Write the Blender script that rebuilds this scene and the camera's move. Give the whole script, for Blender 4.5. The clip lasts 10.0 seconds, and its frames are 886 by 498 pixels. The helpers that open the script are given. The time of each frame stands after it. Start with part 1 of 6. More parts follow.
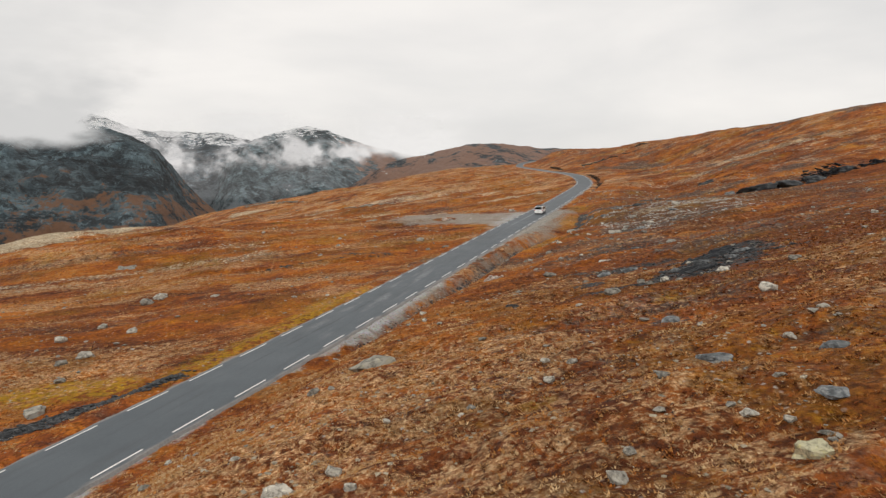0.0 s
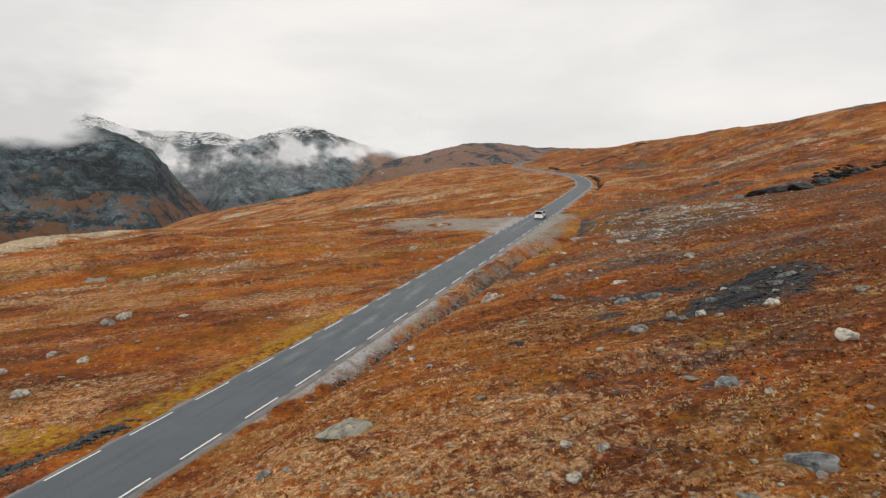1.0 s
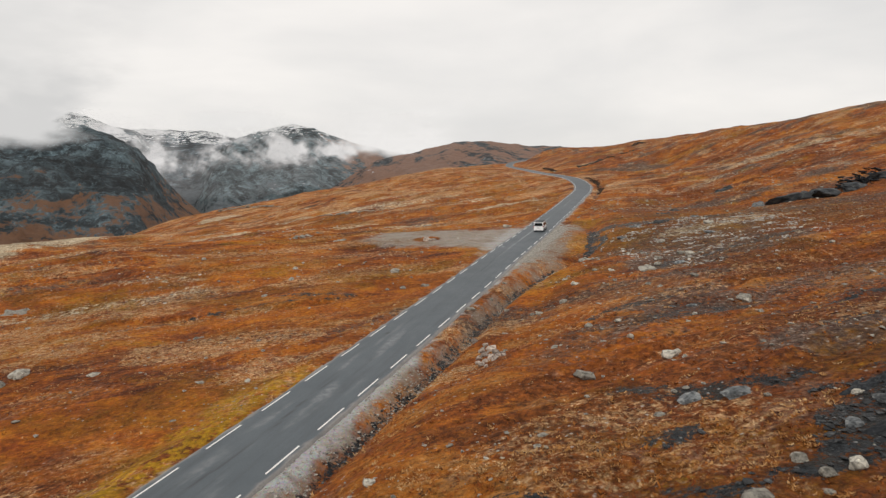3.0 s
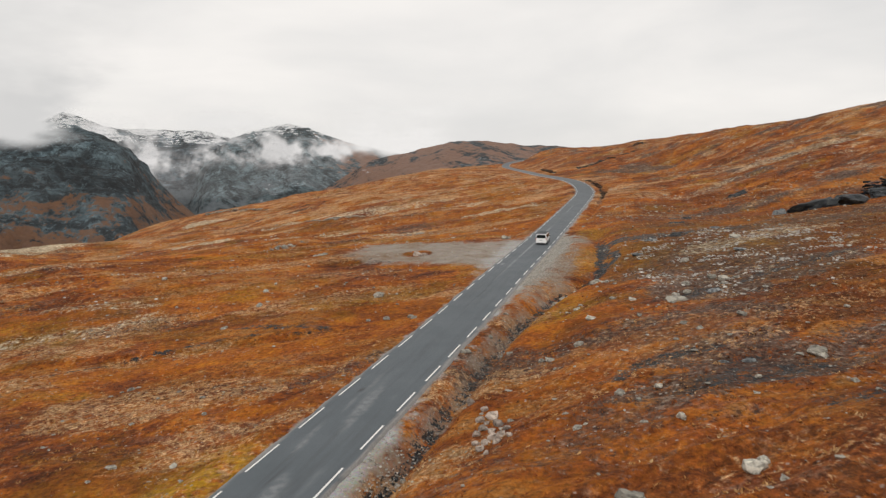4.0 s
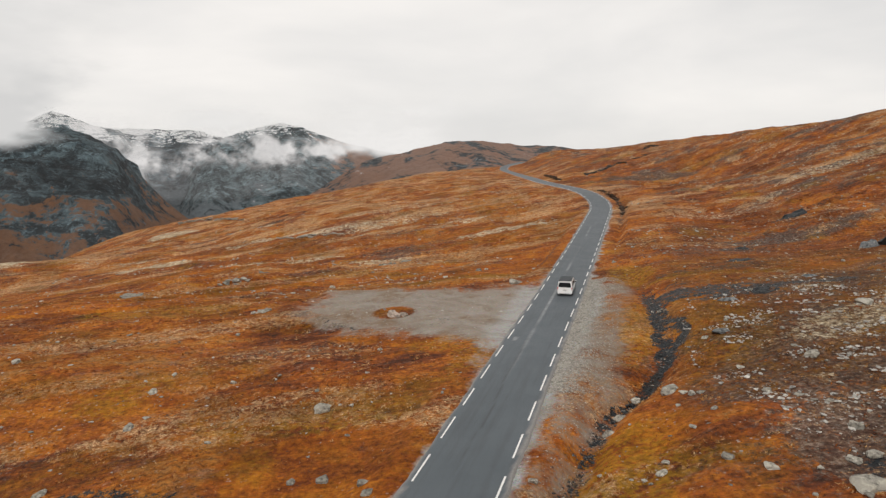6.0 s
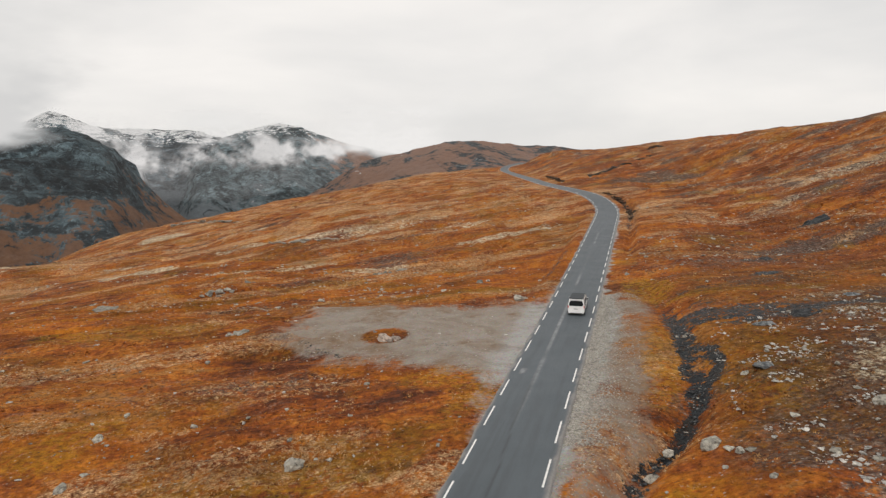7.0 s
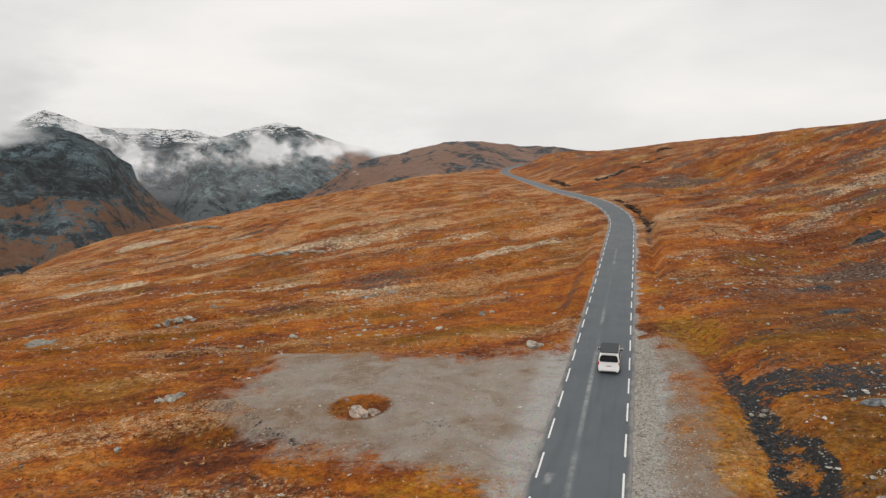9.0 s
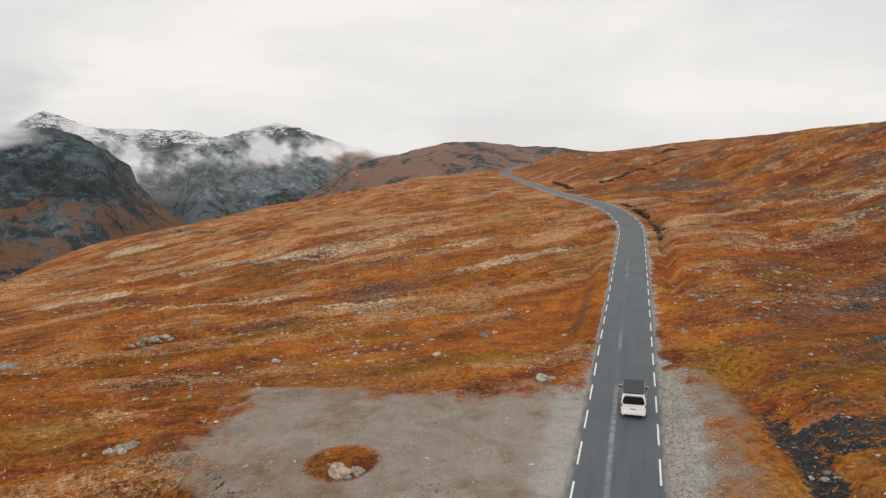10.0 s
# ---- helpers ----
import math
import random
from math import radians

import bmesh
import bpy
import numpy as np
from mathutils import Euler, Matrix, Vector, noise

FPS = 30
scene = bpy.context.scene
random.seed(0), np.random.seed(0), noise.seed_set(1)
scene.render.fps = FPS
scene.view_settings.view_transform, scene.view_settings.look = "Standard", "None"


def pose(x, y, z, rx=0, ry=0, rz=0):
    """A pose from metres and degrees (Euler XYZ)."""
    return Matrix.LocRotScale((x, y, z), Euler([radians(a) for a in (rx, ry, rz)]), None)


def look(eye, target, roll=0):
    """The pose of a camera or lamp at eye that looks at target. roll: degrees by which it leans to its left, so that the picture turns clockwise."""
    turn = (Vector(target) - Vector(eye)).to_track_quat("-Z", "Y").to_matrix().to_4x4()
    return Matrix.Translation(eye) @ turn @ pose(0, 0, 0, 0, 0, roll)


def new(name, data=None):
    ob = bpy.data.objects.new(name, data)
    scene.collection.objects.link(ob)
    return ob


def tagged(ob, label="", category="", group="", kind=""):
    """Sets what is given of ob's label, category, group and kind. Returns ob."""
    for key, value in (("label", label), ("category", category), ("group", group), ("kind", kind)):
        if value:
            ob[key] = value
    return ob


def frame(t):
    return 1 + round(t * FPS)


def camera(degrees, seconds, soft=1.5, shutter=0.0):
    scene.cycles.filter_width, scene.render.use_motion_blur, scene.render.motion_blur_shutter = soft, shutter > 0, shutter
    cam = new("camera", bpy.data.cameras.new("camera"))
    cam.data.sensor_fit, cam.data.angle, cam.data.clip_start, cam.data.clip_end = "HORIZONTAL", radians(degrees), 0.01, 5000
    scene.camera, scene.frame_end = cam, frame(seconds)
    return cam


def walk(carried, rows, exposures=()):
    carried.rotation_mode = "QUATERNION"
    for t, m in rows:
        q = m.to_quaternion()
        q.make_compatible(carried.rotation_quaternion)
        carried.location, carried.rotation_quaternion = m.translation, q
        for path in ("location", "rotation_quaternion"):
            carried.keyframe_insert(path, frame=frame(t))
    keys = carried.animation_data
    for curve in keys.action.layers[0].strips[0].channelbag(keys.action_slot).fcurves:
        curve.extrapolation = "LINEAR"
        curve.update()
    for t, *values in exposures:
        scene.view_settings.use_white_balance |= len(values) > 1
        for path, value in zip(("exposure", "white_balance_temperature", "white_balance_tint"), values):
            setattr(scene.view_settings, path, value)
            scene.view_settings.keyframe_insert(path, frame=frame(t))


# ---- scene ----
cam = camera(65.5, 10.0, soft=1.35, shutter=0.15)
# the plan below is drawn in units of 1.2 m, so that the van comes out 1.92 m wide
UNIT = 1.2
# seconds, x, y, z (in units of the plan), yaw, pitch, roll
ROWS = [
    (0.0, -0.000, 0.000, -0.000, 0.00, -6.50, 0.01),
    (0.5, 0.141, 3.293, 0.293, -0.13, -6.52, 0.06),
    (1.0, 0.303, 7.050, 0.620, -0.29, -6.56, 0.08),
    (1.5, 0.470, 10.347, 0.951, -0.45, -6.62, 0.09),
    (2.0, 0.615, 14.123, 1.308, -0.64, -6.67, 0.11),
    (2.5, 0.772, 17.523, 1.634, -0.82, -6.70, 0.16),
    (2.7, 0.863, 19.033, 1.758, -0.88, -6.71, 0.18),
    (3.8, 1.549, 29.932, 2.708, -1.31, -6.77, 0.33),
    (4.0, 1.724, 32.555, 2.932, -1.35, -6.78, 0.34),
    (4.5, 2.141, 39.801, 3.600, -1.46, -6.81, 0.34),
    (5.0, 2.574, 47.496, 4.309, -1.58, -6.84, 0.34),
    (5.5, 2.989, 54.736, 4.973, -1.67, -6.84, 0.34),
    (7.0, 3.773, 67.798, 5.849, -1.71, -6.85, 0.35),
    (7.5, 3.957, 71.488, 6.130, -1.75, -6.85, 0.31),
    (8.0, 4.127, 75.183, 6.422, -1.79, -6.85, 0.26),
    (8.5, 4.339, 79.078, 6.707, -1.81, -6.85, 0.23),
    (9.0, 4.538, 82.763, 6.959, -1.82, -6.85, 0.23),
    (9.5, 4.771, 86.435, 7.278, -1.81, -6.84, 0.26),
    (10.0, 4.970, 90.036, 7.598, -1.80, -6.83, 0.32),
]
walk(cam, [(t, pose(UNIT * x, UNIT * y, UNIT * z, 90 + pitch, roll, yaw)) for t, x, y, z, yaw, pitch, roll in ROWS])

# ---- world and light: a bright, even overcast ----
world = bpy.data.worlds.new("overcast")
scene.world = world
world.use_nodes = True
wt = world.node_tree
wt.nodes.clear()


def wnode(kind, **kw):
    n = wt.nodes.new(kind)
    for k, v in kw.items():
        n.inputs[k].default_value = v
    return n


SUN_UP, SUN_ROUND = radians(44), radians(-168)
w_out = wnode("ShaderNodeOutputWorld")
sky = wnode("ShaderNodeTexSky")
sky.sky_type = "NISHITA"
sky.sun_disc = False
sky.sun_elevation, sky.sun_rotation = SUN_UP, SUN_ROUND
bg_sky = wnode("ShaderNodeBackground", Strength=0.06)
wt.links.new(sky.outputs[0], bg_sky.inputs[0])
tc = wnode("ShaderNodeTexCoord")
wm = wnode("ShaderNodeMapping")
wm.inputs["Scale"].default_value = (1.0, 1.0, 3.2)
wt.links.new(tc.outputs["Generated"], wm.inputs["Vector"])
wn = wnode("ShaderNodeTexNoise", Scale=2.1, Detail=5.0, Roughness=0.5, Distortion=0.25)
wt.links.new(wm.outputs[0], wn.inputs["Vector"])
wr = wnode("ShaderNodeValToRGB")
wr.color_ramp.elements[0].position, wr.color_ramp.elements[0].color = 0.34, (0.775, 0.762, 0.748, 1)
wr.color_ramp.elements[1].position, wr.color_ramp.elements[1].color = 0.66, (0.975, 0.938, 0.90, 1)
wt.links.new(wn.outputs["Fac"], wr.inputs[0])
bg_cloud = wnode("ShaderNodeBackground", Strength=1.0)
wt.links.new(wr.outputs[0], bg_cloud.inputs[0])
w_mix = wnode("ShaderNodeMixShader", Fac=0.94)
wt.links.new(bg_sky.outputs[0], w_mix.inputs[1])
wt.links.new(bg_cloud.outputs[0], w_mix.inputs[2])
wt.links.new(w_mix.outputs[0], w_out.inputs[0])

sun_data = bpy.data.lights.new("sun", "SUN")
sun_data.energy, sun_data.angle, sun_data.color = 0.85, radians(25), (1.0, 0.96, 0.9)
sun = new("sun", sun_data)
sun.matrix_world = look((0, 0, 0), (-math.sin(SUN_ROUND) * math.cos(SUN_UP), -math.cos(SUN_ROUND) * math.cos(SUN_UP), -math.sin(SUN_UP)))

# ---- the lie of the land ----
# TERRAIN BEGIN
NOISE = np.random.RandomState(7).rand(8, 256, 256)


def vnoise(x, y, k=0):
    """Smooth value noise, -1 to 1, one lump per unit."""
    x0, y0 = np.floor(x).astype(int), np.floor(y).astype(int)
    fx, fy = x - x0, y - y0
    fx, fy = fx * fx * fx * (fx * (6 * fx - 15) + 10), fy * fy * fy * (fy * (6 * fy - 15) + 10)
    n = NOISE[k % 8]
    a, b = n[x0 & 255, y0 & 255], n[(x0 + 1) & 255, y0 & 255]
    c, d = n[x0 & 255, (y0 + 1) & 255], n[(x0 + 1) & 255, (y0 + 1) & 255]
    return 2 * ((a * (1 - fx) + b * fx) * (1 - fy) + (c * (1 - fx) + d * fx) * fy) - 1


def fbm(x, y, octaves=4, k=0, gain=0.5):
    s, a, tot = 0, 1.0, 0
    for i in range(octaves):
        s = s + a * vnoise(x * 2.03 ** i + 17.3 * i, y * 2.03 ** i - 9.1 * i, k + i)
        tot += a
        a *= gain
    return s / tot


def smooth(a, b, v):
    u = np.clip((v - a) / (b - a), 0, 1)
    return u * u * (3 - 2 * u)


def spline(nodes, values, y):
    """Natural cubic through the nodes, straight beyond its ends."""
    yn, v = np.array(nodes, float), np.array(values, float)
    h, n = np.diff(yn), len(yn)
    m, b = np.eye(n), np.zeros(n)
    for i in range(1, n - 1):
        m[i, i - 1:i + 2] = h[i - 1], 2 * (h[i - 1] + h[i]), h[i]
        b[i] = 6 * ((v[i + 1] - v[i]) / h[i] - (v[i] - v[i - 1]) / h[i - 1])
    c = np.linalg.solve(m, b)
    y = np.asarray(y, float)
    q = np.clip(y, yn[0], yn[-1])
    i = np.clip(np.searchsorted(yn, q) - 1, 0, n - 2)
    x, H = q - yn[i], h[i]
    s = v[i] + x * ((v[i + 1] - v[i]) / H - H * (2 * c[i] + c[i + 1]) / 6) + x * x * c[i] / 2 + x ** 3 * (c[i + 1] - c[i]) / (6 * H)
    s0 = (v[1] - v[0]) / h[0] - h[0] * c[1] / 6
    s1 = (v[-1] - v[-2]) / h[-1] + h[-1] * c[-2] / 6
    return s + np.minimum(y - yn[0], 0) * s0 + np.maximum(y - yn[-1], 0) * s1


# the road's centre line: y, x, height
ROAD_Y = [10, 30, 50, 70, 90, 110, 130, 150, 170, 190, 205, 218, 230, 242, 255, 270, 290, 315, 345, 385, 440, 480, 505, 530, 560]
ROAD_X = [-24.24, -17.01, -9.74, -2.72, 4.12, 10.57, 16.97, 23.24, 29.52, 35.77, 40.45, 44.35, 46.71, 47.32, 47.08, 45.9, 45.3, 45.9, 47.2, 49.2, 52.4, 54.2, 55.6, 60, 72]
ROAD_Z = [-14.21, -13.23, -12.22, -11.12, -10.08, -9.18, -8.48, -7.72, -6.85, -5.90, -5.18, -4.37, -3.31, -2.10, -1.35, -0.82, -0.42, -0.02, 0.5, 1.0, 1.7, 2.4, 3.3, 5.2, 7.4]
# the hill's own rise along the same line, which the road cuts into further on
HILL_Y = [-40, 10, 50, 90, 130, 170, 205, 230, 255, 290, 345, 385, 440]
HILL_Z = [-16.8, -14.21, -12.22, -10.08, -8.48, -6.85, -5.18, -3.31, -1.26, 0.12, 1.8, 3.30, 3.92]
HALF = 2.18            # from the centre to the edge lines


def road_x(y):
    return spline(ROAD_Y, ROAD_X, y)


def road_z(y):
    return spline(ROAD_Y, ROAD_Z, y)


def offset(x, y):
    """Metres to the right of the road's centre, square to it."""
    slope = (road_x(y + 1) - road_x(y - 1)) / 2
    return (x - road_x(y)) / np.sqrt(1 + slope ** 2)


def soft(v, w):
    """Smooth max(v, 0)."""
    return w * np.logaddexp(0, v / w)


def gully(y):
    """How far right of the road the ditch runs, and further on the stream."""
    return np.interp(y, [40, 50, 65, 87, 91, 94, 97, 100.6, 103, 106, 108, 110.6, 113, 116, 119, 123, 128, 133, 139], [4.2, 4.4, 4.6, 4.9, 5.3, 5.7, 6.1, 6.65, 7.5, 9.4, 10.2, 10.9, 10.9, 10.7, 10.6, 10.4, 9.7, 9.2, 7.8])


# broad rises and hollows of the hillsides: x, y, metres up
HUMPS = [(-65, 150, 2.1), (-135, 230, 3.7), (-135, 270, -3.8), (-65, 270, -2.1), (85, 270, -2.8), (155, 270, 1.7), (-135, 310, -4.6), (-100, 310, -2.5), (-65, 310, -1.2), (120, 310, 3.7),
         (-170, 350, -2.4), (-135, 350, -4.7), (-65, 350, -1.3), (120, 350, 2.5), (-170, 400, 4.3), (-65, 400, -2.5), (120, 400, 1.2), (155, 400, -3.4), (225, 400, -2.5), (-65, 450, -4.0),
         (-30, 450, -1.7), (155, 450, -1.4), (-100, 510, -1.5), (-65, 510, -2.5), (-30, 510, -3.4), (85, 510, 4.0), (190, 510, -2.4), (225, 510, -1.5), (52, 165, -2.2), (62, 195, -2.0), (-158, 222, 3.0)]


def height(x, y, fine=True):
    x, y = np.asarray(x, float), np.asarray(y, float)
    far_y = np.minimum(y, 560)
    d = x - road_x(far_y)
    base = np.where(y < 230, road_z(np.minimum(y, 230)), spline(HILL_Y, HILL_Z, np.clip(y, 230, 440))) + 0.03 * np.clip(y - 440, 0, 160)
    right = np.interp(y, [-60, 31, 66, 105, 148, 191, 224, 264, 300, 334, 387, 528, 700], [.235, .23, .185, .14, .11, .185, .195, .2, .175, .152, .2, .165, .15])
    left = np.interp(y, [-60, 66, 96, 114, 132, 155, 180, 270, 325, 500], [.065, .075, .085, .055, .06, .115, .13, .157, .145, .13])
    dr, dl = soft(d - 4, 1.2), soft(-d - 4, 1.2)
    z = base + right * 260 * np.tanh(dr / 260) - left * dl
    # the cut bank, the ditch and the stream's gully on the uphill side, the embankment below
    z = z + 1.5 * smooth(4.5, 11, d) * smooth(72, 48, y)
    z = z - 0.95 * np.interp(y, [40, 50, 100, 112, 140, 152], [0, 1.35, 1.3, 0.8, 0.8, 0]) * np.exp(-((d - gully(y)) / np.interp(y, [95, 112], [1.15, 1.7])) ** 2)
    z = z + np.interp(y, [160, 172, 232, 246], [0, 1, 1, 0]) * (0.7 * smooth(5.2, 7.0, d) - 0.7 * np.exp(-((d - 5.2) / 0.8) ** 2))
    z = z - 0.7 * smooth(-3.6, -6.5, d) * np.interp(y, [-20, 60, 95, 108, 118, 140, 158, 185, 215], [0.8, 0.9, 1, 0.3, 0, 0, 2.4, 2.4, 0.6]) * smooth(-75, -30, d)
    z = z - 0.16 * soft(d - 175, 12) - 0.10 * soft(y - 585, 30)
    for cx, cy, up in HUMPS:
        z = z + up * smooth(6, 26, np.abs(d)) * np.exp(-((x - cx) / 26) ** 2 - ((y - cy) / 30) ** 2)
    z = z + (road_z(np.minimum(y, 560)) - base) * smooth(34, 5, np.abs(d)) * smooth(230, 255, y) * smooth(620, 565, y)
    z = z - 3.0 * smooth(95, 150, d) * smooth(285, 345, y)
    z = z - 0.7 * np.exp(-((d - 8.5) / 3.2) ** 2) * np.interp(y, [58, 68, 112, 122], [0, 1, 1, 0]) - 0.5 * np.exp(-((x - 21) / 6) ** 2 - ((y - 106) / 8) ** 2)
    brink = np.interp(y, [-100, 150, 245, 300, 400, 450, 530, 640, 800], [-125, -140, -160, -152, -136, -112, -58, 0, 30])
    z = z - 0.42 * soft(brink - x, 6)
    z = z + 2.2 * np.exp(-((x - 168) / 36) ** 2 - ((y - 245) / 45) ** 2)
    z = z + 4.2 * np.exp(-((x + 124) / 26) ** 2 - ((y - 258) / 40) ** 2)
    z = z - 2.5 * smooth(320, 400, y) * smooth(-60, -120, x)
    for cx, cy, rx, ry, up in ((-52, 277, 8, 6, 1.4), (-92, 325, 12, 8, 1.3), (-18, 238, 9, 5, 0.9), (-34, 262, 9, 5, 0.9), (-70, 246, 7, 4, 0.8), (2, 252, 9, 5, 0.8)):
        z = z + up * np.exp(-((x - cx) / rx) ** 2 - ((y - cy) / ry) ** 2)
    # a small peat scarp below the road
    z = z + 0.5 * smooth(-0.7, 0.7, y - 90.6 - 0.16 * (x + 18) - 0.8 * fbm(x / 5, y * 0 + 2.0, 3, 4)) * smooth(-38, -26, x) * smooth(-3, -9, x) * smooth(101, 94, y)
    z = z - 5.0 * np.exp(-((x - 86) / 26) ** 2 - ((y - 268) / 30) ** 2) - 3.6 * np.exp(-((x + 86) / 24) ** 2 - ((y - 142) / 28) ** 2)
    z = np.maximum(z, -150 + 12 * fbm(x / 260, y / 260, 3, 5))
    away = smooth(3.5, 16, np.abs(d))
    rough = 0.9 * fbm(x / 38, y / 38, 3, 1) + 0.35 * fbm(x / 11, y / 11, 2, 3)
    big = smooth(150, 500, np.hypot(x, y)) * 3.0 * fbm(x / 120, y / 120, 4, 2)
    z = z + away * rough + big * smooth(20, 60, np.abs(d))
    if fine:
        # hummocks and small scarps drawn out across the slope
        u, v = 0.97 * x + 0.24 * y, -0.24 * x + 0.97 * y
        scarp = 1 - 2 * np.abs(fbm(u / 13, v / 4.2, 4, 2))
        z = z + away * (0.55 * scarp * smooth(-0.3, 0.4, fbm(x / 30, y / 30, 2, 7)) + smooth(110, 260, y) * 0.7 * (1 - 2 * np.abs(fbm(u / 14, v / 7, 4, 6))))
        z = z + (0.25 + 0.75 * away) * (0.16 * fbm(x / 2.6, y / 2.6, 3, 4) + 0.05 * fbm(x / 0.9, y / 0.9, 2, 6))
    return z
# TERRAIN END


# ---- where the special ground lies ----
LAYBY = np.array([(-8.8, 128.4), (-8.2, 134), (-8.0, 142.6), (-2.8, 142.0), (1.5, 138.4), (9.5, 137.3), (17.5, 138.0), (18.5, 131), (14, 117), (10.4, 112.5), (7.5, 116.4), (3, 118.7), (-0.3, 120.9), (-5.0, 123.4)])


def inside(poly, x, y):
    """Metres inside (+) or outside (-) a polygon."""
    best, odd = np.full(np.shape(x), 1e9), np.zeros(np.shape(x), bool)
    for (ax, ay), (bx, by) in zip(poly, np.roll(poly, -1, 0)):
        ux, uy = bx - ax, by - ay
        w = np.clip(((x - ax) * ux + (y - ay) * uy) / (ux * ux + uy * uy), 0, 1)
        best = np.minimum(best, np.hypot(x - ax - w * ux, y - ay - w * uy))
        odd ^= ((ay > y) != (by > y)) & (x < ux * (y - ay) / (uy if uy else 1e-9) + ax)
    return np.where(odd, best, -best)


def blob(x, y, cx, cy, rx, ry, turn=0.0):
    """1 inside an ellipse, fading outwards with an uneven edge."""
    c, s = math.cos(radians(turn)), math.sin(radians(turn))
    u, v = (x - cx) * c + (y - cy) * s, -(x - cx) * s + (y - cy) * c
    r = np.hypot(u / rx, v / ry) + 0.28 * fbm(x / 2.3, y / 2.3, 3, 2)
    return smooth(1.15, 0.75, r)


def near_line(x, y, ax, ay, bx, by, w):
    ux, uy = bx - ax, by - ay
    q = np.clip(((x - ax) * ux + (y - ay) * uy) / (ux * ux + uy * uy), 0, 1)
    r = np.hypot(x - ax - q * ux, y - ay - q * uy) / w + 0.45 * fbm(x / 1.7, y / 1.7, 3, 5)
    return smooth(1.2, 0.6, r)


def gravel_at(x, y):
    d = offset(x, y)
    ragged = 0.8 * fbm(x / 1.6, y / 1.6, 3, 3)
    g = smooth(-3.6, 3.0, inside(LAYBY, x, y) + 2.6 * ragged)
    g = g * (1 - smooth(1.25, 0.85, np.hypot((x - 0.3) / 1.9, (y - 127.4) / 2.1) + 0.3 * ragged))
    wide = np.interp(y, [0, 44, 50, 66, 72, 84, 108, 113, 122, 137, 143, 400], [2.45, 2.5, 3.5, 3.4, 2.5, 2.5, 3.6, 4.2, 4.5, 4.3, 2.6, 2.45])
    g = np.maximum(g, smooth(0.7, -0.6, d - wide + 0.9 * ragged) * (d > 0))
    g = np.maximum(g, 0.9 * shoulder_at(x, y))
    g = np.maximum(g, smooth(0.3, -0.3, -d - 2.5 + 0.6 * ragged) * (d <= 0))
    worn = smooth(2.5, 4, d) * smooth(9.5, 6.0, d) * np.interp(y, [44, 52, 92, 108, 136, 146], [0, 0.78, 0.74, 0.9, 0.95, 0]) * np.where(y < 100, smooth(gully(y) + 1.2, gully(y) - 0.4, d), 1)
    g = np.maximum(g, worn * (0.75 + 0.5 * fbm(x / 2.3, y / 2.3, 3, 1)))
    return np.where(y > 565, 0, g)


def drawn(x, y, long, wide, k, octaves=4):
    """Noise drawn out along the hillside's contours."""
    return fbm((0.97 * x + 0.24 * y) / long, (0.97 * y - 0.24 * x) / wide, octaves, k)


WET_ROCK = np.array([(10.4, 40.3), (12.0, 38.9), (14.2, 39.8), (17.0, 39.6), (21.0, 41.0), (23.0, 44.6), (21.0, 47.4), (18.7, 48.0), (16.7, 46.8), (14.6, 45.7), (12.0, 41.9)])
WET_FAN = np.array([(25.2, 124.5), (26.3, 129.0), (28.3, 131.4), (31.0, 127.6), (36.0, 125.2), (44.0, 124.8), (44.0, 121.6), (36.0, 120.6), (30.0, 121.4), (27.2, 123.4)])


# wet streaks: a line, its width and how wet it is
STRANDS = (([(24.9, 119.4), (25.0, 117.0), (24.6, 114.3), (23.2, 112.3)], 0.55, 0.85), ([(-25, 33.5), (-16.5, 41.8)], 1.0, 0.9), ([(9.3, 50.7), (11.1, 49.2), (12.8, 48.6), (15.9, 48.3)], 0.75, 0.58),
           ([(8.1, 40.6), (9.3, 39.5), (10.3, 40.2)], 0.5, 0.62), ([(8.9, 44.5), (10.3, 45.0)], 0.6, 0.55), ([(-28, 86.6), (-23, 89.4), (-15, 92.3), (-6, 92.0)], 0.32, 0.55), ([(11.5, 69.9), (12.6, 69.5), (14.0, 71.7), (15.9, 72.0), (18.9, 71.7)], 0.75, 0.6),
           ([(18.1, 69.4), (19.6, 69.2)], 0.6, 0.55))
FAR_STRANDS = (([(31, 91.0), (37.9, 93.6), (42, 94.4)], 0.9, 0.5), ([(-6.9, 126.9), (-5.5, 125.3), (-3.6, 123.0), (-2.0, 121.6)], 0.4, 0.42), ([(28, 89), (31, 91)], 0.8, 0.45), ([(-15.5, 95.0), (-7.4, 92.9)], 0.7, 0.55), ([(20.0, 156), (25.5, 172)], 0.8, 0.45),
               ([(-90, 275), (-67, 253), (-55, 253)], 2.0, 0.42), ([(40.5, 142.0), (43.5, 143.6)], 0.9, 0.6), ([(45.5, 155.0), (49.5, 157.0)], 0.9, 0.5), ([(3.2, 42.6), (4.6, 41.6)], 0.4, 0.55), ([(9.4, 29.6), (10.5, 29.3)], 0.5, 0.55))


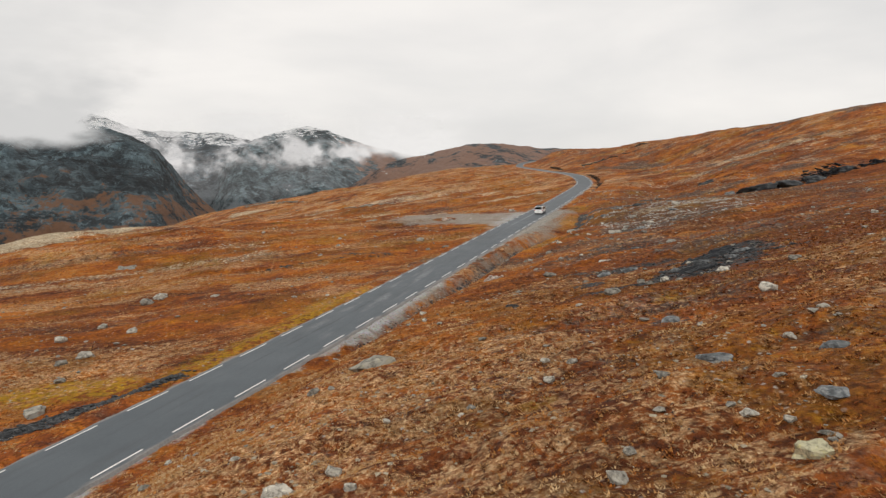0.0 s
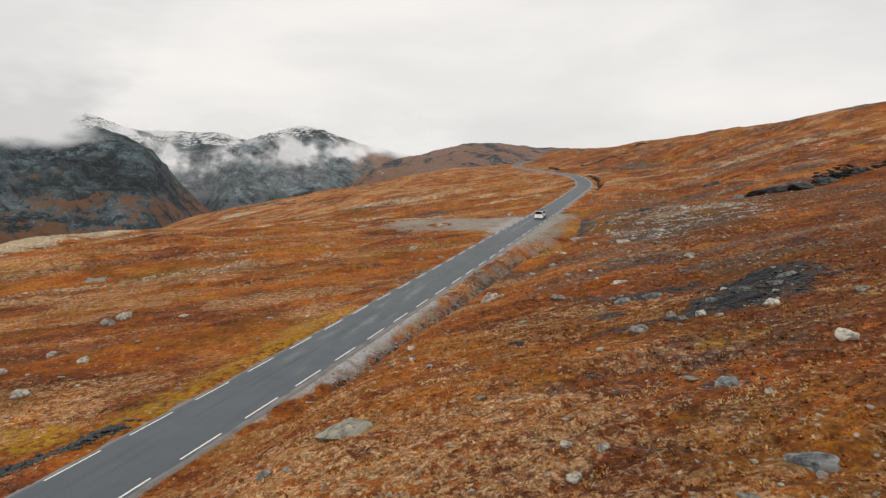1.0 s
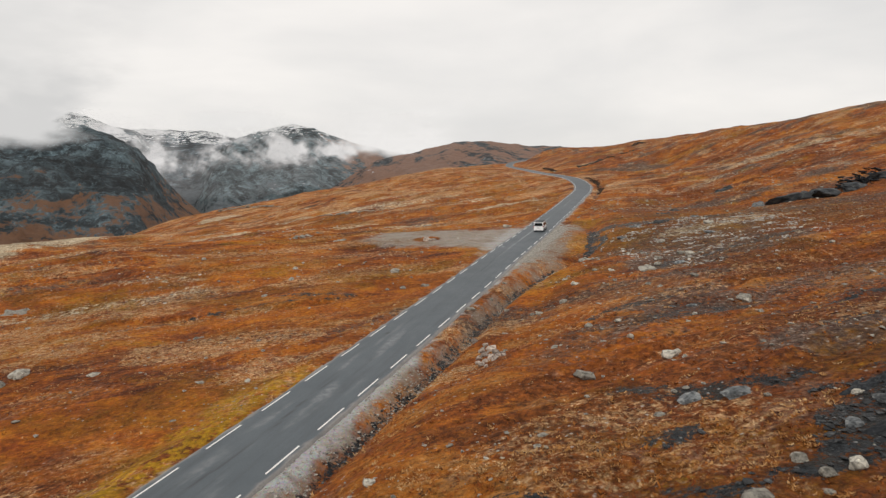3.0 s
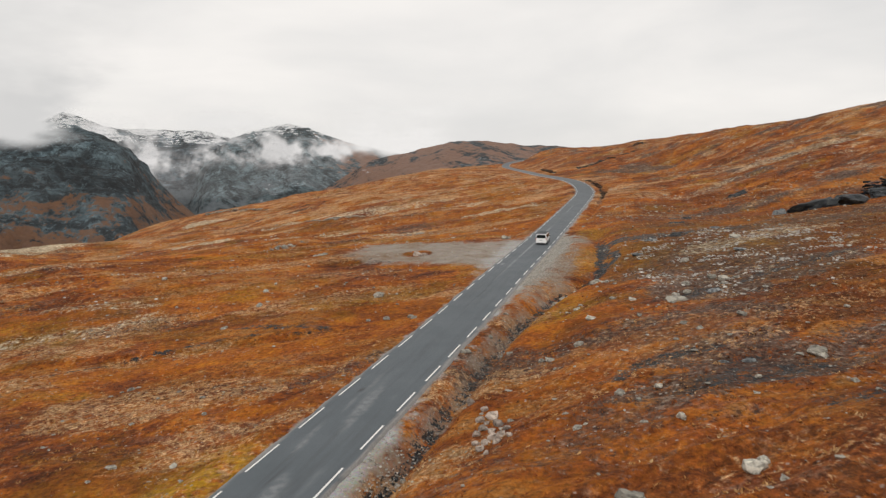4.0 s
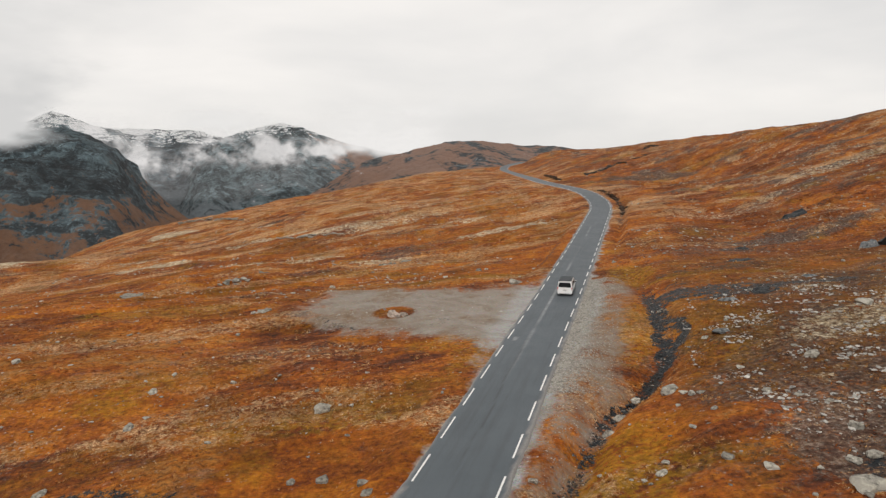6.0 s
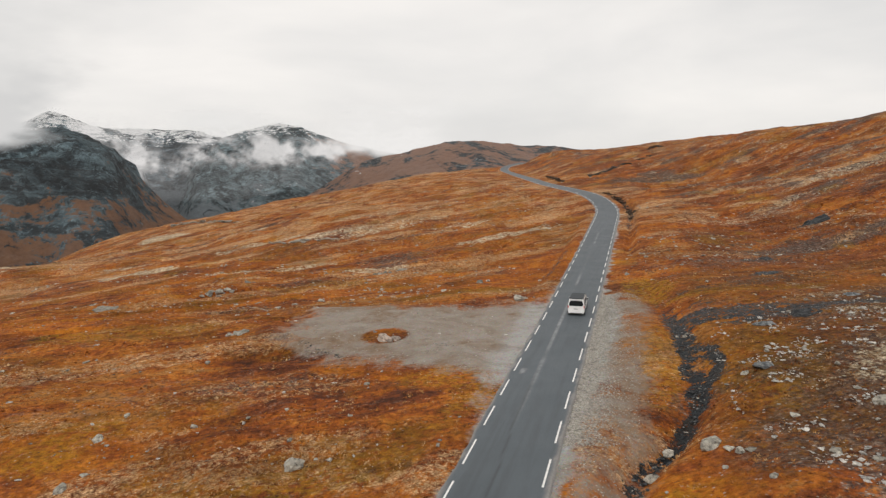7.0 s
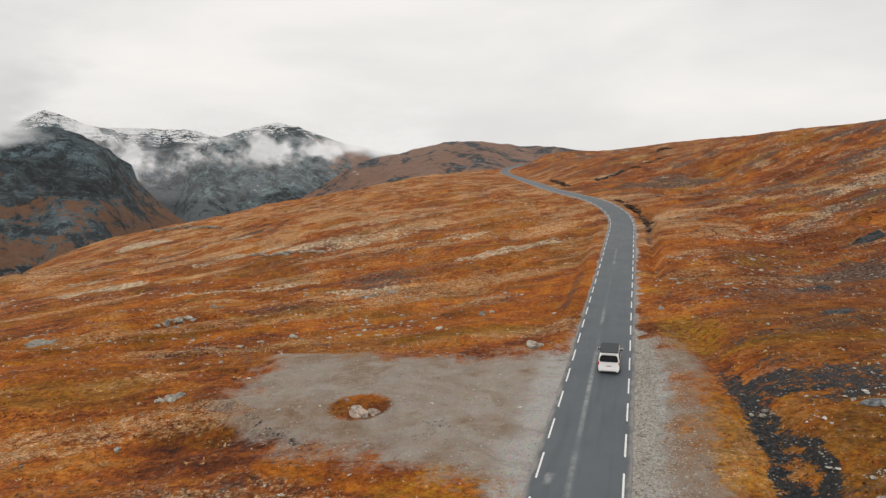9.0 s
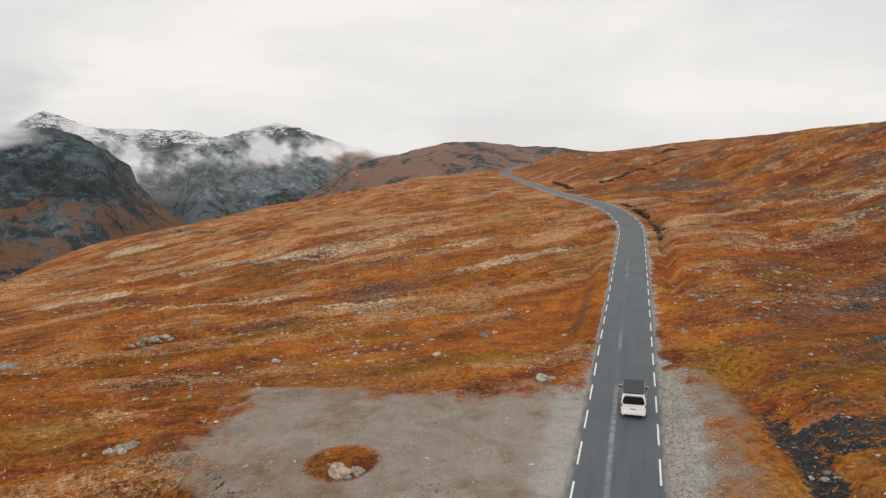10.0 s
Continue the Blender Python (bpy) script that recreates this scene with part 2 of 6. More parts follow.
def wet_at(x, y):
    d = x - road_x(y)
    n = fbm(x / 1.1, y / 1.1, 3, 2)
    w = smooth(1.3, 0.4, np.abs(d - gully(y)) / np.interp(y, [40, 80, 97, 104, 112, 118, 128, 138], [0.5, 0.55, 0.6, 0.85, 0.85, 1.0, 1.0, 0.4]) + 0.5 * n) * np.interp(y, [44, 50, 84, 100, 107, 127, 131, 140], [0, 0.58, 0.55, 0.6, 0.85, 0.85, 0.5, 0])
    # a second strand beside an islet of moss
    for pts, wide, much in STRANDS + FAR_STRANDS:
        for (ax, ay), (bx, by) in zip(pts, pts[1:]):
            w = np.maximum(w, much * near_line(x, y, ax, ay, bx, by, wide))
    w = w * (1 - 0.9 * np.exp(-((x - 23.7) / 0.45) ** 2 - ((y - 115.6) / 1.0) ** 2))
    w = np.maximum(w, 0.68 * smooth(-0.2, 0.7, inside(WET_ROCK, x, y) - 0.25 + 2.0 * fbm((x + 0.4 * y) / 2.6, y / 1.3, 4, 2)))
    w = np.maximum(w, 0.70 * smooth(-0.6, 0.9, inside(WET_FAN, x, y) - 0.4 + 3.0 * fbm((x + 0.3 * y) / 5, y / 0.9, 4, 2)))
    w = np.maximum(w, 0.5 * blob(x, y, 23.5, 60, 6, 1.2, 5))
    w = np.maximum(w, 0.55 * blob(x, y, 24.2, 88.6, 2.6, 1.6, 10))
    w = np.maximum(w, 0.5 * blob(x, y, 19, 66, 5, 2.2, 10))
    w = np.maximum(w, smooth(1.3, 0.4, np.abs(d - 5.0) / 0.8 + 0.8 * fbm(x / 2.4, y / 2.4, 3, 2)) * np.interp(y, [182, 196, 236, 262], [0, 0.5, 0.62, 0]))
    w = np.maximum(w, 0.4 * blob(x, y, 66, 176, 5, 2.0, 25))
    w = np.maximum(w, 0.36 * smooth(0.46, 0.62, drawn(x, y, 9, 2.4, 1)) * smooth(80, 120, y))
    return w * smooth(2.7, 3.3, np.abs(offset(x, y)))


def olive_at(x, y):
    """Dark golden-olive moss and sedge on the wet ground above the road."""
    d = x - road_x(np.minimum(y, 440))
    o = 0.58 * smooth(7, 13, d) * smooth(70, 40, d) * smooth(88, 102, y) * smooth(156, 144, y)
    o = np.maximum(o, 0.55 * smooth(0.02, 0.4, fbm(x / 11, y / 7, 4, 5)) * smooth(5, 9, d) * smooth(150, 120, y))
    o = np.maximum(o, 0.6 * smooth(0.04, 0.40, fbm(x / 10, y / 7, 4, 0)) * (d < -5))
    for cx, cy, rx, ry, f in ((11, 22, 5, 7, 0.6), (4, 36, 4, 4, 0.5), (16, 128, 3, 3, 0.4), (-12, 100, 8, 3, 0.5), (2, 150, 16, 4, 0.5), (-28, 116, 12, 5, 0.4)):
        o = np.maximum(o, f * blob(x, y, cx, cy, rx, ry, 10))
    return o


def shoulder_at(x, y):
    """Pale crushed stone beside the asphalt."""
    d = offset(x, y)
    n = fbm(x / 1.3, y / 1.3, 3, 1)
    right = smooth(0.7, -0.5, d - np.interp(y, [0, 46, 50, 64, 72, 104, 110, 120, 130, 139, 143], [2.4, 2.4, 3.5, 3.3, 2.5, 2.6, 3.5, 4.0, 4.6, 3.7, 2.6]) + 1.3 * n)
    left = smooth(0.7, -0.5, -d - np.interp(y, [0, 104, 112, 138, 146], [2.4, 2.5, 4.0, 4.6, 2.5]) + 0.9 * n)
    return np.where(d > 0, right, 0.5 * left)


def ochre_at(x, y):
    d = x - road_x(y)
    o = smooth(1.1, 0.5, np.abs(d + 4.6) / 2.5 + 0.6 * fbm(x / 1.5, y / 1.5, 3, 7)) * np.interp(y, [38, 44, 64, 70], [0, 1, 1, 0])
    o = np.maximum(o, blob(x, y, -24.5, 42.2, 6, 2.6, 10))
    o = np.maximum(o, 0.7 * blob(x, y, 28.5, 142, 3.0, 6, -10))
    o = np.maximum(o, 0.7 * blob(x, y, 36, 134.5, 8, 1.8, -2))
    o = np.maximum(o, 0.42 * blob(x, y, 21.6, 118, 1.7, 10, -18))
    o = np.maximum(o, 0.36 * blob(x, y, 27, 113, 3.5, 9, -18))
    o = np.maximum(o, 0.6 * blob(x, y, 13.5, 93, 3, 6, -20))
    o = np.maximum(o, 0.6 * blob(x, y, 9, 146.5, 8, 2.6, 8))
    o = np.maximum(o, 0.5 * blob(x, y, -1, 103, 6, 2.2, 18))
    o = np.maximum(o, 0.5 * blob(x, y, -24, 134, 9, 4, 12))
    o = np.maximum(o, 0.7 * blob(x, y, 3.2, 22.8, 0.7, 0.6, 0) + 0.6 * blob(x, y, 12.1, 34.5, 1.3, 1.0, 0))
    return np.maximum(o, 0.45 * smooth(0.34, 0.6, fbm(x / 9, y / 9, 3, 6)) * smooth(42, 60, y))


def moss_at(x, y):
    """Smooth, wet, deep orange moss and short sedge."""
    m = smooth(0.10, 0.42, drawn(x, y, 30, 9, 3) + 0.16 * smooth(100, 130, y) * (x < road_x(np.minimum(y, 440)))) * np.interp(y, [20, 40, 70], [0.1, 0.5, 1])
    for cx, cy, rx, ry, turn in ((-16, 87.0, 14, 2.8, 9), (15, 75, 8, 4, 20), (9, 60, 5, 6, 0), (-2, 97, 7, 4.2, 10), (50, 129, 13, 8, 20), (13, 86, 6, 4.5, 20), (3, 156, 12, 4, 5), (1, 118.5, 7, 2.4, -20), (42, 149, 12, 5, 10), (-6, 213, 26, 5, 10), (-20, 62, 9, 4, 15)):
        m = np.maximum(m, blob(x, y, cx, cy, rx, ry, turn))
    d = x - road_x(np.minimum(y, 440))
    m = m * (1 - 0.6 * smooth(11, 15, d) * smooth(92, 100, y) * smooth(132, 124, y)) * (1 - 0.6 * smooth(165, 230, y))
    return m * (1 - 0.8 * blob(x, y, 2, 20, 12, 11, 0)) * (1 - 0.4 * smooth(6, 14, d))


def dusk_at(x, y):
    """Dark red-brown heather and peat."""
    d = x - road_x(np.minimum(y, 440))
    k = smooth(0.02, 0.42, drawn(x, y, 26, 7, 5) + 0.16 * smooth(6, 30, d) + 0.34 * smooth(11, 18, d) * smooth(92, 104, y)) * 0.8
    for cx, cy, rx, ry, turn in ((17, 31, 5, 8, 0), (13, 17, 4, 5, 0), (-30, 56, 12, 6, 10), (70, 205, 22, 5, 25), (18, 113, 1.6, 6, -18), (78, 168, 30, 16, 15), (40, 108, 14, 6, 10), (34, 80, 10, 8, 10), (60, 150, 14, 8, 10), (31, 117, 5, 4, 0), (28, 80, 9, 7, 10), (33, 108, 10, 8, 10)):
        k = np.maximum(k, 0.62 * blob(x, y, cx, cy, rx, ry, turn))
    k = k - 0.45 * smooth(13, 22, d) * smooth(52, 62, y) * smooth(150, 136, y) * smooth(-0.1, 0.3, drawn(x, y, 15, 3, 2, 4))
    k = k + 0.22 * smooth(15, 40, d) * smooth(150, 220, y) + 0.2 * smooth(10, 16, d) * smooth(62, 74, y) * smooth(108, 96, y) + 0.24 * smooth(8, 18, d) * smooth(230, 170, y) + 0.5 * smooth(-6, -12, d) * smooth(84, 66, y)
    far = smooth(10, 28, d) * smooth(140, 165, y)
    k = k * (1 - 0.7 * far) + 0.42 * far * smooth(-0.15, 0.35, fbm(x / 5, y / 4.5, 4, 6))
    return k * np.interp(y, [24, 48], [0.7, 1]) * np.where(d < 0, 0.45 + 0.65 * smooth(92, 66, y), 1.0)


def straw_at(x, y):
    s = 0.22 + 0.75 * smooth(0.0, 0.45, drawn(x, y, 16, 6, 0))
    for cx, cy, rx, ry, turn, f in ((1.5, 18, 8, 6, 0, 0.66), (0, 28, 6, 4, 20, 0.55), (11, 16, 4, 4, 0, 0.55), (-16, 77, 9, 4, 8, 0.9), (-29, 93, 5, 4, 20, 0.85), (-20, 105, 14, 5, 10, 0.7), (-124, 264, 34, 20, 20, 0.95), (-40, 262, 34, 9, 18, 0.8), (48, 112, 12, 4, 20, 0.7), (-48, 88, 16, 3, 8, 0.9), (-33, 96, 10, 2.5, 10, 0.8), (-26, 105, 14, 8, 20, 0.6), (-12, 64, 8, 3, 20, 0.6), (17, 58, 8, 6, 10, 0.55), (8, 46, 6, 5, 10, 0.6), (-8, 116, 10, 3, 10, 0.55), (22, 62, 7, 5, 10, 0.55)):
        s = np.maximum(s, f * blob(x, y, cx, cy, rx, ry, turn))
    d = x - road_x(np.minimum(y, 440))
    s = s * (1 - 0.42 * smooth(5, 10, d) * smooth(46, 62, y) * smooth(200, 150, y))
    s = s + (np.interp(x, [-8, 4, 12], [0.84, 0.80, 0.48]) + 0.3 * fbm(x / 2.5, y / 2.5, 3, 2) - s) * smooth(46, 26, y) * smooth(-15, -9, x)
    s = np.minimum(s, 0.72) * (1 - 0.5 * smooth(11, 15, d) * smooth(92, 100, y) * smooth(132, 124, y)) + 0.14 * smooth(165, 220, y)
    s = s * (1 - 0.75 * smooth(8, 26, d) * smooth(140, 165, y) * smooth(0.25, -0.15, fbm(x / 4.5, y / 4, 4, 3)))
    return np.maximum(s, smooth(190, 240, y) * np.where(d > 0, 0.3, 0.8) * smooth(-0.2, 0.4, 0.5 * drawn(x, y, 15, 7, 5, 5) + 0.7 * fbm(x / 6, y / 5, 4, 2)))


def thin_at(x, y):
    """Where the heath is thin: stones, lichen and dark peat show through."""
    d = x - road_x(np.minimum(y, 440))
    t = np.interp(d, [-60, -10, 6, 16, 60, 120], [0.18, 0.10, 0.12, 0.26, 0.30, 0.30]) * np.interp(y, [20, 45], [0.15, 1]) + np.interp(y, [20, 50], [0.45, 0.85]) * drawn(x, y, 24, 6, 6)
    for cx, cy, rx, ry, turn, f in ((26, 90, 6, 6, 0, 0.85), (44, 122, 14, 5, 15, 0.6), (-31, 103.5, 9, 2.6, -8, 0.9), (-25, 104, 5, 2, 0, 0.8), (30, 100, 10, 9, 10, 0.65), (20, 79, 7, 5, 10, 0.7), (18, 72, 6, 3, 10, 0.7), (21, 52, 6, 3, 0, 0.75), (20, 67, 5, 3, 0, 0.65), (34, 92, 9, 5, 15, 0.75), (35, 107, 10, 8, 10, 0.6), (-10, 225, 40, 20, 10, 0.4)):
        t = np.maximum(t, f * blob(x, y, cx, cy, rx, ry, turn))
    t = t + 0.16 * smooth(8, 18, d) * smooth(200, 150, y) + 0.34 * smooth(8, 24, d) * smooth(150, 175, y) * smooth(-0.1, 0.35, fbm(x / 6, y / 5, 4, 1))
    return np.clip(t, 0, 1)


KNOLLS = ((-128, 246, 24, 22, 22, 0.85), (-142, 222, 26, 24, 30, 0.9), (-58, 88, 14, 1.3, 6, 0.5), (-60, 128, 24, 2.0, 14, 0.4), (-90, 322, 12, 6, 10, 0.75), (-53, 285, 9, 5, 20, 0.85), (-98, 334, 9, 6, 30, 0.7), (-6, 233, 16, 4.5, 35, 0.5), (-18, 235, 11, 4, 10, 0.6), (-70, 238, 9, 2.5, 0, 0.6), (-38, 246, 13, 4, 14, 0.6), (-8, 268, 18, 8, 14, 0.45))
BARE_BANDS = ((20, 205, 12, 3.5, 20, 0.65), (105, 215, 30, 4, 12, 0.5), (62, 190, 16, 3, 10, 0.45), (40, 111, 14, 3.0, 20, 0.55), (-24, 196, 14, 1.6, 5, 0.6), (-62, 224, 10, 3, 15, 0.75), (0, 241, 13, 3, 10, 0.5), (12, 226, 10, 2.5, 10, 0.6), (-5, 188, 7, 1.6, 5, 0.6), (-33, 106, 7, 1.6, 0, 0.5))


def pale_at(x, y):
    """Bare knolls and bands of pale lichen and bleached grass."""
    p = 0.0
    for cx, cy, rx, ry, turn, f in KNOLLS + BARE_BANDS:
        p = np.maximum(p, f * blob(x, y, cx, cy, rx, ry, turn))
    d = x - road_x(np.minimum(y, 440))
    stony = smooth(13, 22, d) * smooth(48, 60, y) * smooth(152, 136, y)
    p = np.maximum(p, 0.44 * stony * smooth(66, 100, y) * smooth(0.0, 0.4, 0.6 * drawn(x, y, 9, 2.6, 2, 5) + 0.6 * fbm(x / 3.5, y / 3.0, 4, 4)))
    p = np.maximum(p, 0.46 * smooth(14, 34, d) * smooth(150, 175, y) * smooth(0.0, 0.36, 0.6 * fbm(x / 8, y / 6, 5, 1) + 0.6 * fbm(x / 2.6, y / 2.2, 3, 5)))
    band = [(-62, 89), (-56, 91), (-47, 94), (-38, 97), (-31, 99), (-26, 103)]
    for (ax, ay), (bx, by) in zip(band, band[1:]):
        p = np.maximum(p, 0.5 * near_line(x, y, ax, ay, bx, by, 1.5))
    return p


def dirt_at(x, y):
    """Trodden brown earth beside the road."""
    d = offset(x, y)
    n = fbm(x / 1.5, y / 1.5, 3, 6)
    yard = smooth(-3.4, -5.2, d + 0.8 * n) * (0.42 + 0.75 * smooth(0.1, 0.45, fbm(x / 4.5, y / 3.5, 4, 2))) * smooth(100, 112, y)
    return np.maximum(yard, np.where(y < 100, smooth(2.9, 3.8, d + 0.5 * n), smooth(3.6, 5.0, d + 0.7 * n)) * smooth(40, 52, y))


# ---- materials ----
class Nodes:
    """Short hand for building a node tree."""

    def __init__(self, name):
        self.m = bpy.data.materials.new(name)
        self.m.use_nodes = True
        self.t = self.m.node_tree
        self.b = self.t.nodes["Principled BSDF"]
        self.co = self.add("ShaderNodeTexCoord").outputs["Object"]

    def add(self, kind):
        return self.t.nodes.new(kind)

    def put(self, socket, v):
        if isinstance(v, bpy.types.NodeSocket):
            self.t.links.new(v, socket)
        elif isinstance(v, tuple) and len(v) == 3 and socket.type == "RGBA":
            socket.default_value = (*v, 1)
        else:
            socket.default_value = v

    def noise(self, scale, detail=4.0, rough=0.55, co=None, warp=0.0):
        n = self.add("ShaderNodeTexNoise")
        for k, v in (("Vector", co or self.co), ("Scale", scale), ("Detail", detail), ("Roughness", rough), ("Distortion", warp)):
            self.put(n.inputs[k], v)
        return n.outputs["Fac"]

    def cells(self, scale, co=None, random=1.0):
        n = self.add("ShaderNodeTexVoronoi")
        for k, v in (("Vector", co or self.co), ("Scale", scale), ("Randomness", random)):
            self.put(n.inputs[k], v)
        return n.outputs["Distance"], n.outputs["Color"]

    def stretch(self, scale, turn=0.0):
        """The place turned by some degrees, then scaled."""
        r, s = self.add("ShaderNodeMapping"), self.add("ShaderNodeMapping")
        self.put(r.inputs["Vector"], self.co)
        self.put(r.inputs["Rotation"], (0, 0, radians(turn)))
        self.put(s.inputs["Vector"], r.outputs[0])
        self.put(s.inputs["Scale"], scale)
        return s.outputs[0]

    def ramp(self, fac, *stops):
        n = self.add("ShaderNodeValToRGB")
        e = n.color_ramp.elements
        while len(e) < len(stops):
            e.new(0.5)
        for i, (p, c) in enumerate(stops):
            e[i].position, e[i].color = p, (*c, 1) if isinstance(c, tuple) else (c, c, c, 1)
        self.put(n.inputs[0], fac)
        return n.outputs[0]

    def mix(self, fac, a, b, mode="MIX"):
        n = self.add("ShaderNodeMix")
        n.data_type, n.blend_type = "RGBA", mode
        for k, v in ((0, fac), (6, a), (7, b)):
            self.put(n.inputs[k], v)
        return n.outputs[2]

    def math(self, op, a, b=0.0):
        n = self.add("ShaderNodeMath")
        n.operation = op
        self.put(n.inputs[0], a), self.put(n.inputs[1], b)
        return n.outputs[0]

    def attr(self, name):
        n = self.add("ShaderNodeAttribute")
        n.attribute_name = name
        return n.outputs["Fac"]

    def bump(self, h, strength, distance):
        n = self.add("ShaderNodeBump")
        self.put(n.inputs["Height"], h), self.put(n.inputs["Strength"], strength), self.put(n.inputs["Distance"], distance)
        self.put(self.b.inputs["Normal"], n.outputs[0])

    def done(self, colour, rough=0.8, metal=0.0, spec=None):
        self.put(self.b.inputs["Base Color"], colour)
        self.put(self.b.inputs["Roughness"], rough)
        self.put(self.b.inputs["Metallic"], metal)
        if spec is not None:
            self.put(self.b.inputs["Specular IOR Level"], spec)
        return self.m


def simple(name, colour, rough=0.6, metal=0.0, spread=0.12, scale=6.0, spec=None):
    n = Nodes(name)
    v = n.ramp(n.noise(scale, 5), (0.3, 1 - spread), (0.7, 1 + spread))
    return n.done(n.mix(1.0, (*colour,), v, "MULTIPLY"), rough, metal, spec)




def heath_material():
    n = Nodes("autumn_heath")
    moss, straw, dusk = n.attr("moss"), n.attr("straw"), n.attr("dusk")

    def where(attr, amount, scale, lo, hi, full=0.9, detail=6):
        """A mask whose edge is broken up by noise."""
        a = n.math("ADD", n.math("MULTIPLY", n.noise(scale, detail, 0.72), 0.55), n.math("MULTIPLY", n.noise(scale * 4.3, 4, 0.72), 0.45))
        return n.ramp(n.math("ADD", attr, n.math("MULTIPLY", n.math("SUBTRACT", a, 0.5), amount)), (lo, 0.0), (hi, full))

    # rusty heath, from dark umber to orange, drawn out across the slope
    big, mid, fine = n.noise(0.045, 5, 0.6, warp=0.5), n.noise(0.30, 6, 0.68, warp=0.6), n.noise(1.7, 6, 0.72)
    streak = n.noise(1.0, 6, 0.68, n.stretch((0.18, 0.52, 0.3), -13))
    v = n.math("ADD", n.math("MULTIPLY", big, 0.26), n.math("ADD", n.math("MULTIPLY", mid, 0.24), n.math("ADD", n.math("MULTIPLY", streak, 0.34), n.math("MULTIPLY", fine, 0.16))))
    c = n.ramp(v, (0.40, (0.065, 0.024, 0.013)), (0.445, (0.15, 0.040, 0.012)), (0.485, (0.27, 0.072, 0.012)), (0.525, (0.37, 0.120, 0.014)), (0.56, (0.37, 0.155, 0.035)), (0.60, (0.29, 0.135, 0.055)))
    c = n.mix(where(dusk, 2.2, 0.9, 0.42, 0.75, 0.85), c, n.ramp(n.noise(2.6, 6, 0.75), (0.38, (0.046, 0.015, 0.007)), (0.5, (0.135, 0.037, 0.010)), (0.62, (0.26, 0.078, 0.016))))
    mauve = n.math("ADD", n.math("MULTIPLY", n.noise(0.19, 5, 0.66, warp=0.5), 0.6), n.math("MULTIPLY", n.noise(1.6, 5, 0.74), 0.4))
    c = n.mix(n.ramp(mauve, (0.545, 0.0), (0.60, 0.55)), c, n.ramp(n.noise(4.2, 5, 0.74), (0.36, (0.115, 0.052, 0.036)), (0.5, (0.25, 0.122, 0.073)), (0.64, (0.39, 0.25, 0.165))))
    thin = where(n.attr("thin"), 3.2, 1.1, 0.5, 0.8)
    c = n.mix(thin, c, n.ramp(n.noise(2.6, 6, 0.78), (0.36, (0.034, 0.025, 0.022)), (0.5, (0.092, 0.058, 0.043)), (0.63, (0.25, 0.205, 0.165))))
    # clumps of bleached grass a hand or two wide, with dark gaps between
    clump = n.math("ADD", n.math("MULTIPLY", n.noise(2.6, 5, 0.70, warp=1.0), 0.7), n.math("MULTIPLY", n.noise(0.8, 4, 0.6), 0.3))
    gap = n.math("MULTIPLY", n.ramp(n.noise(3.1, 5, 0.72, warp=0.8), (0.37, 0.75), (0.46, 0.0)), n.ramp(moss, (0.2, 1.0), (0.9, 0.25)))
    c = n.mix(gap, c, (0.046, 0.018, 0.010))
    tuft = n.ramp(n.math("ADD", clump, n.math("MULTIPLY", n.math("SUBTRACT", straw, 0.5), 0.26)), (0.52, 0.0), (0.60, 0.85))
    c = n.mix(tuft, c, n.ramp(n.noise(7.0, 4, 0.7), (0.36, (0.24, 0.11, 0.045)), (0.5, (0.46, 0.265, 0.125)), (0.64, (0.70, 0.50, 0.285))))
    # deep orange moss, ochre moss
    m = where(moss, 1.5, 0.5, 0.45, 0.85)
    c = n.mix(m, c, n.ramp(n.math("ADD", n.math("MULTIPLY", n.noise(0.35, 5, 0.65), 0.6), n.math("MULTIPLY", n.noise(3.0, 5, 0.7), 0.4)), (0.40, (0.18, 0.042, 0.009)), (0.50, (0.33, 0.092, 0.008)), (0.60, (0.43, 0.150, 0.011))))
    c = n.mix(n.math("MULTIPLY", n.attr("ochre"), n.ramp(n.noise(1.5, 6, 0.75), (0.43, 0.0), (0.53, 0.95))), c, n.mix(n.noise(4.0, 3), (0.21, 0.095, 0.007), (0.48, 0.275, 0.012)))
    c = n.mix(where(n.attr("olive"), 1.9, 0.6, 0.42, 0.8, 0.88), c, n.ramp(n.math("ADD", n.math("MULTIPLY", n.noise(0.5, 5, 0.65), 0.5), n.math("MULTIPLY", n.noise(3.4, 5, 0.72), 0.5)), (0.38, (0.030, 0.014, 0.005)), (0.48, (0.115, 0.045, 0.005)), (0.56, (0.215, 0.090, 0.006)), (0.66, (0.30, 0.165, 0.013))))
    pl = where(n.attr("pale"), 3.3, 1.2, 0.44, 0.70, 0.9)
    c = n.mix(pl, c, n.ramp(n.noise(1.3, 7, 0.78), (0.36, (0.16, 0.105, 0.06)), (0.48, (0.40, 0.315, 0.20)), (0.62, (0.68, 0.60, 0.45))))
    # fine mottling and pale specks of lichen and stone
    # the mottling's dark end also paints the shade in small crevices
    c = n.mix(1.0, c, n.ramp(n.noise(2.4, 7, 0.78), (0.33, 0.36), (0.5, 0.95), (0.67, 1.56)), "MULTIPLY")
    c = n.mix(1.0, c, n.ramp(n.noise(0.12, 4, 0.6), (0.34, 0.80), (0.66, 1.28)), "MULTIPLY")
    d, _ = n.cells(2.4, n.mix(0.12, n.co, n.noise(3.0, 2)))
    speck = n.math("MULTIPLY", n.ramp(d, (0.08, 1.0), (0.2, 0.0)), n.ramp(n.math("ADD", n.noise(0.3, 5, 0.65), n.math("MULTIPLY", n.attr("thin"), 0.16)), (0.54, 0.0), (0.64, 1.0)))
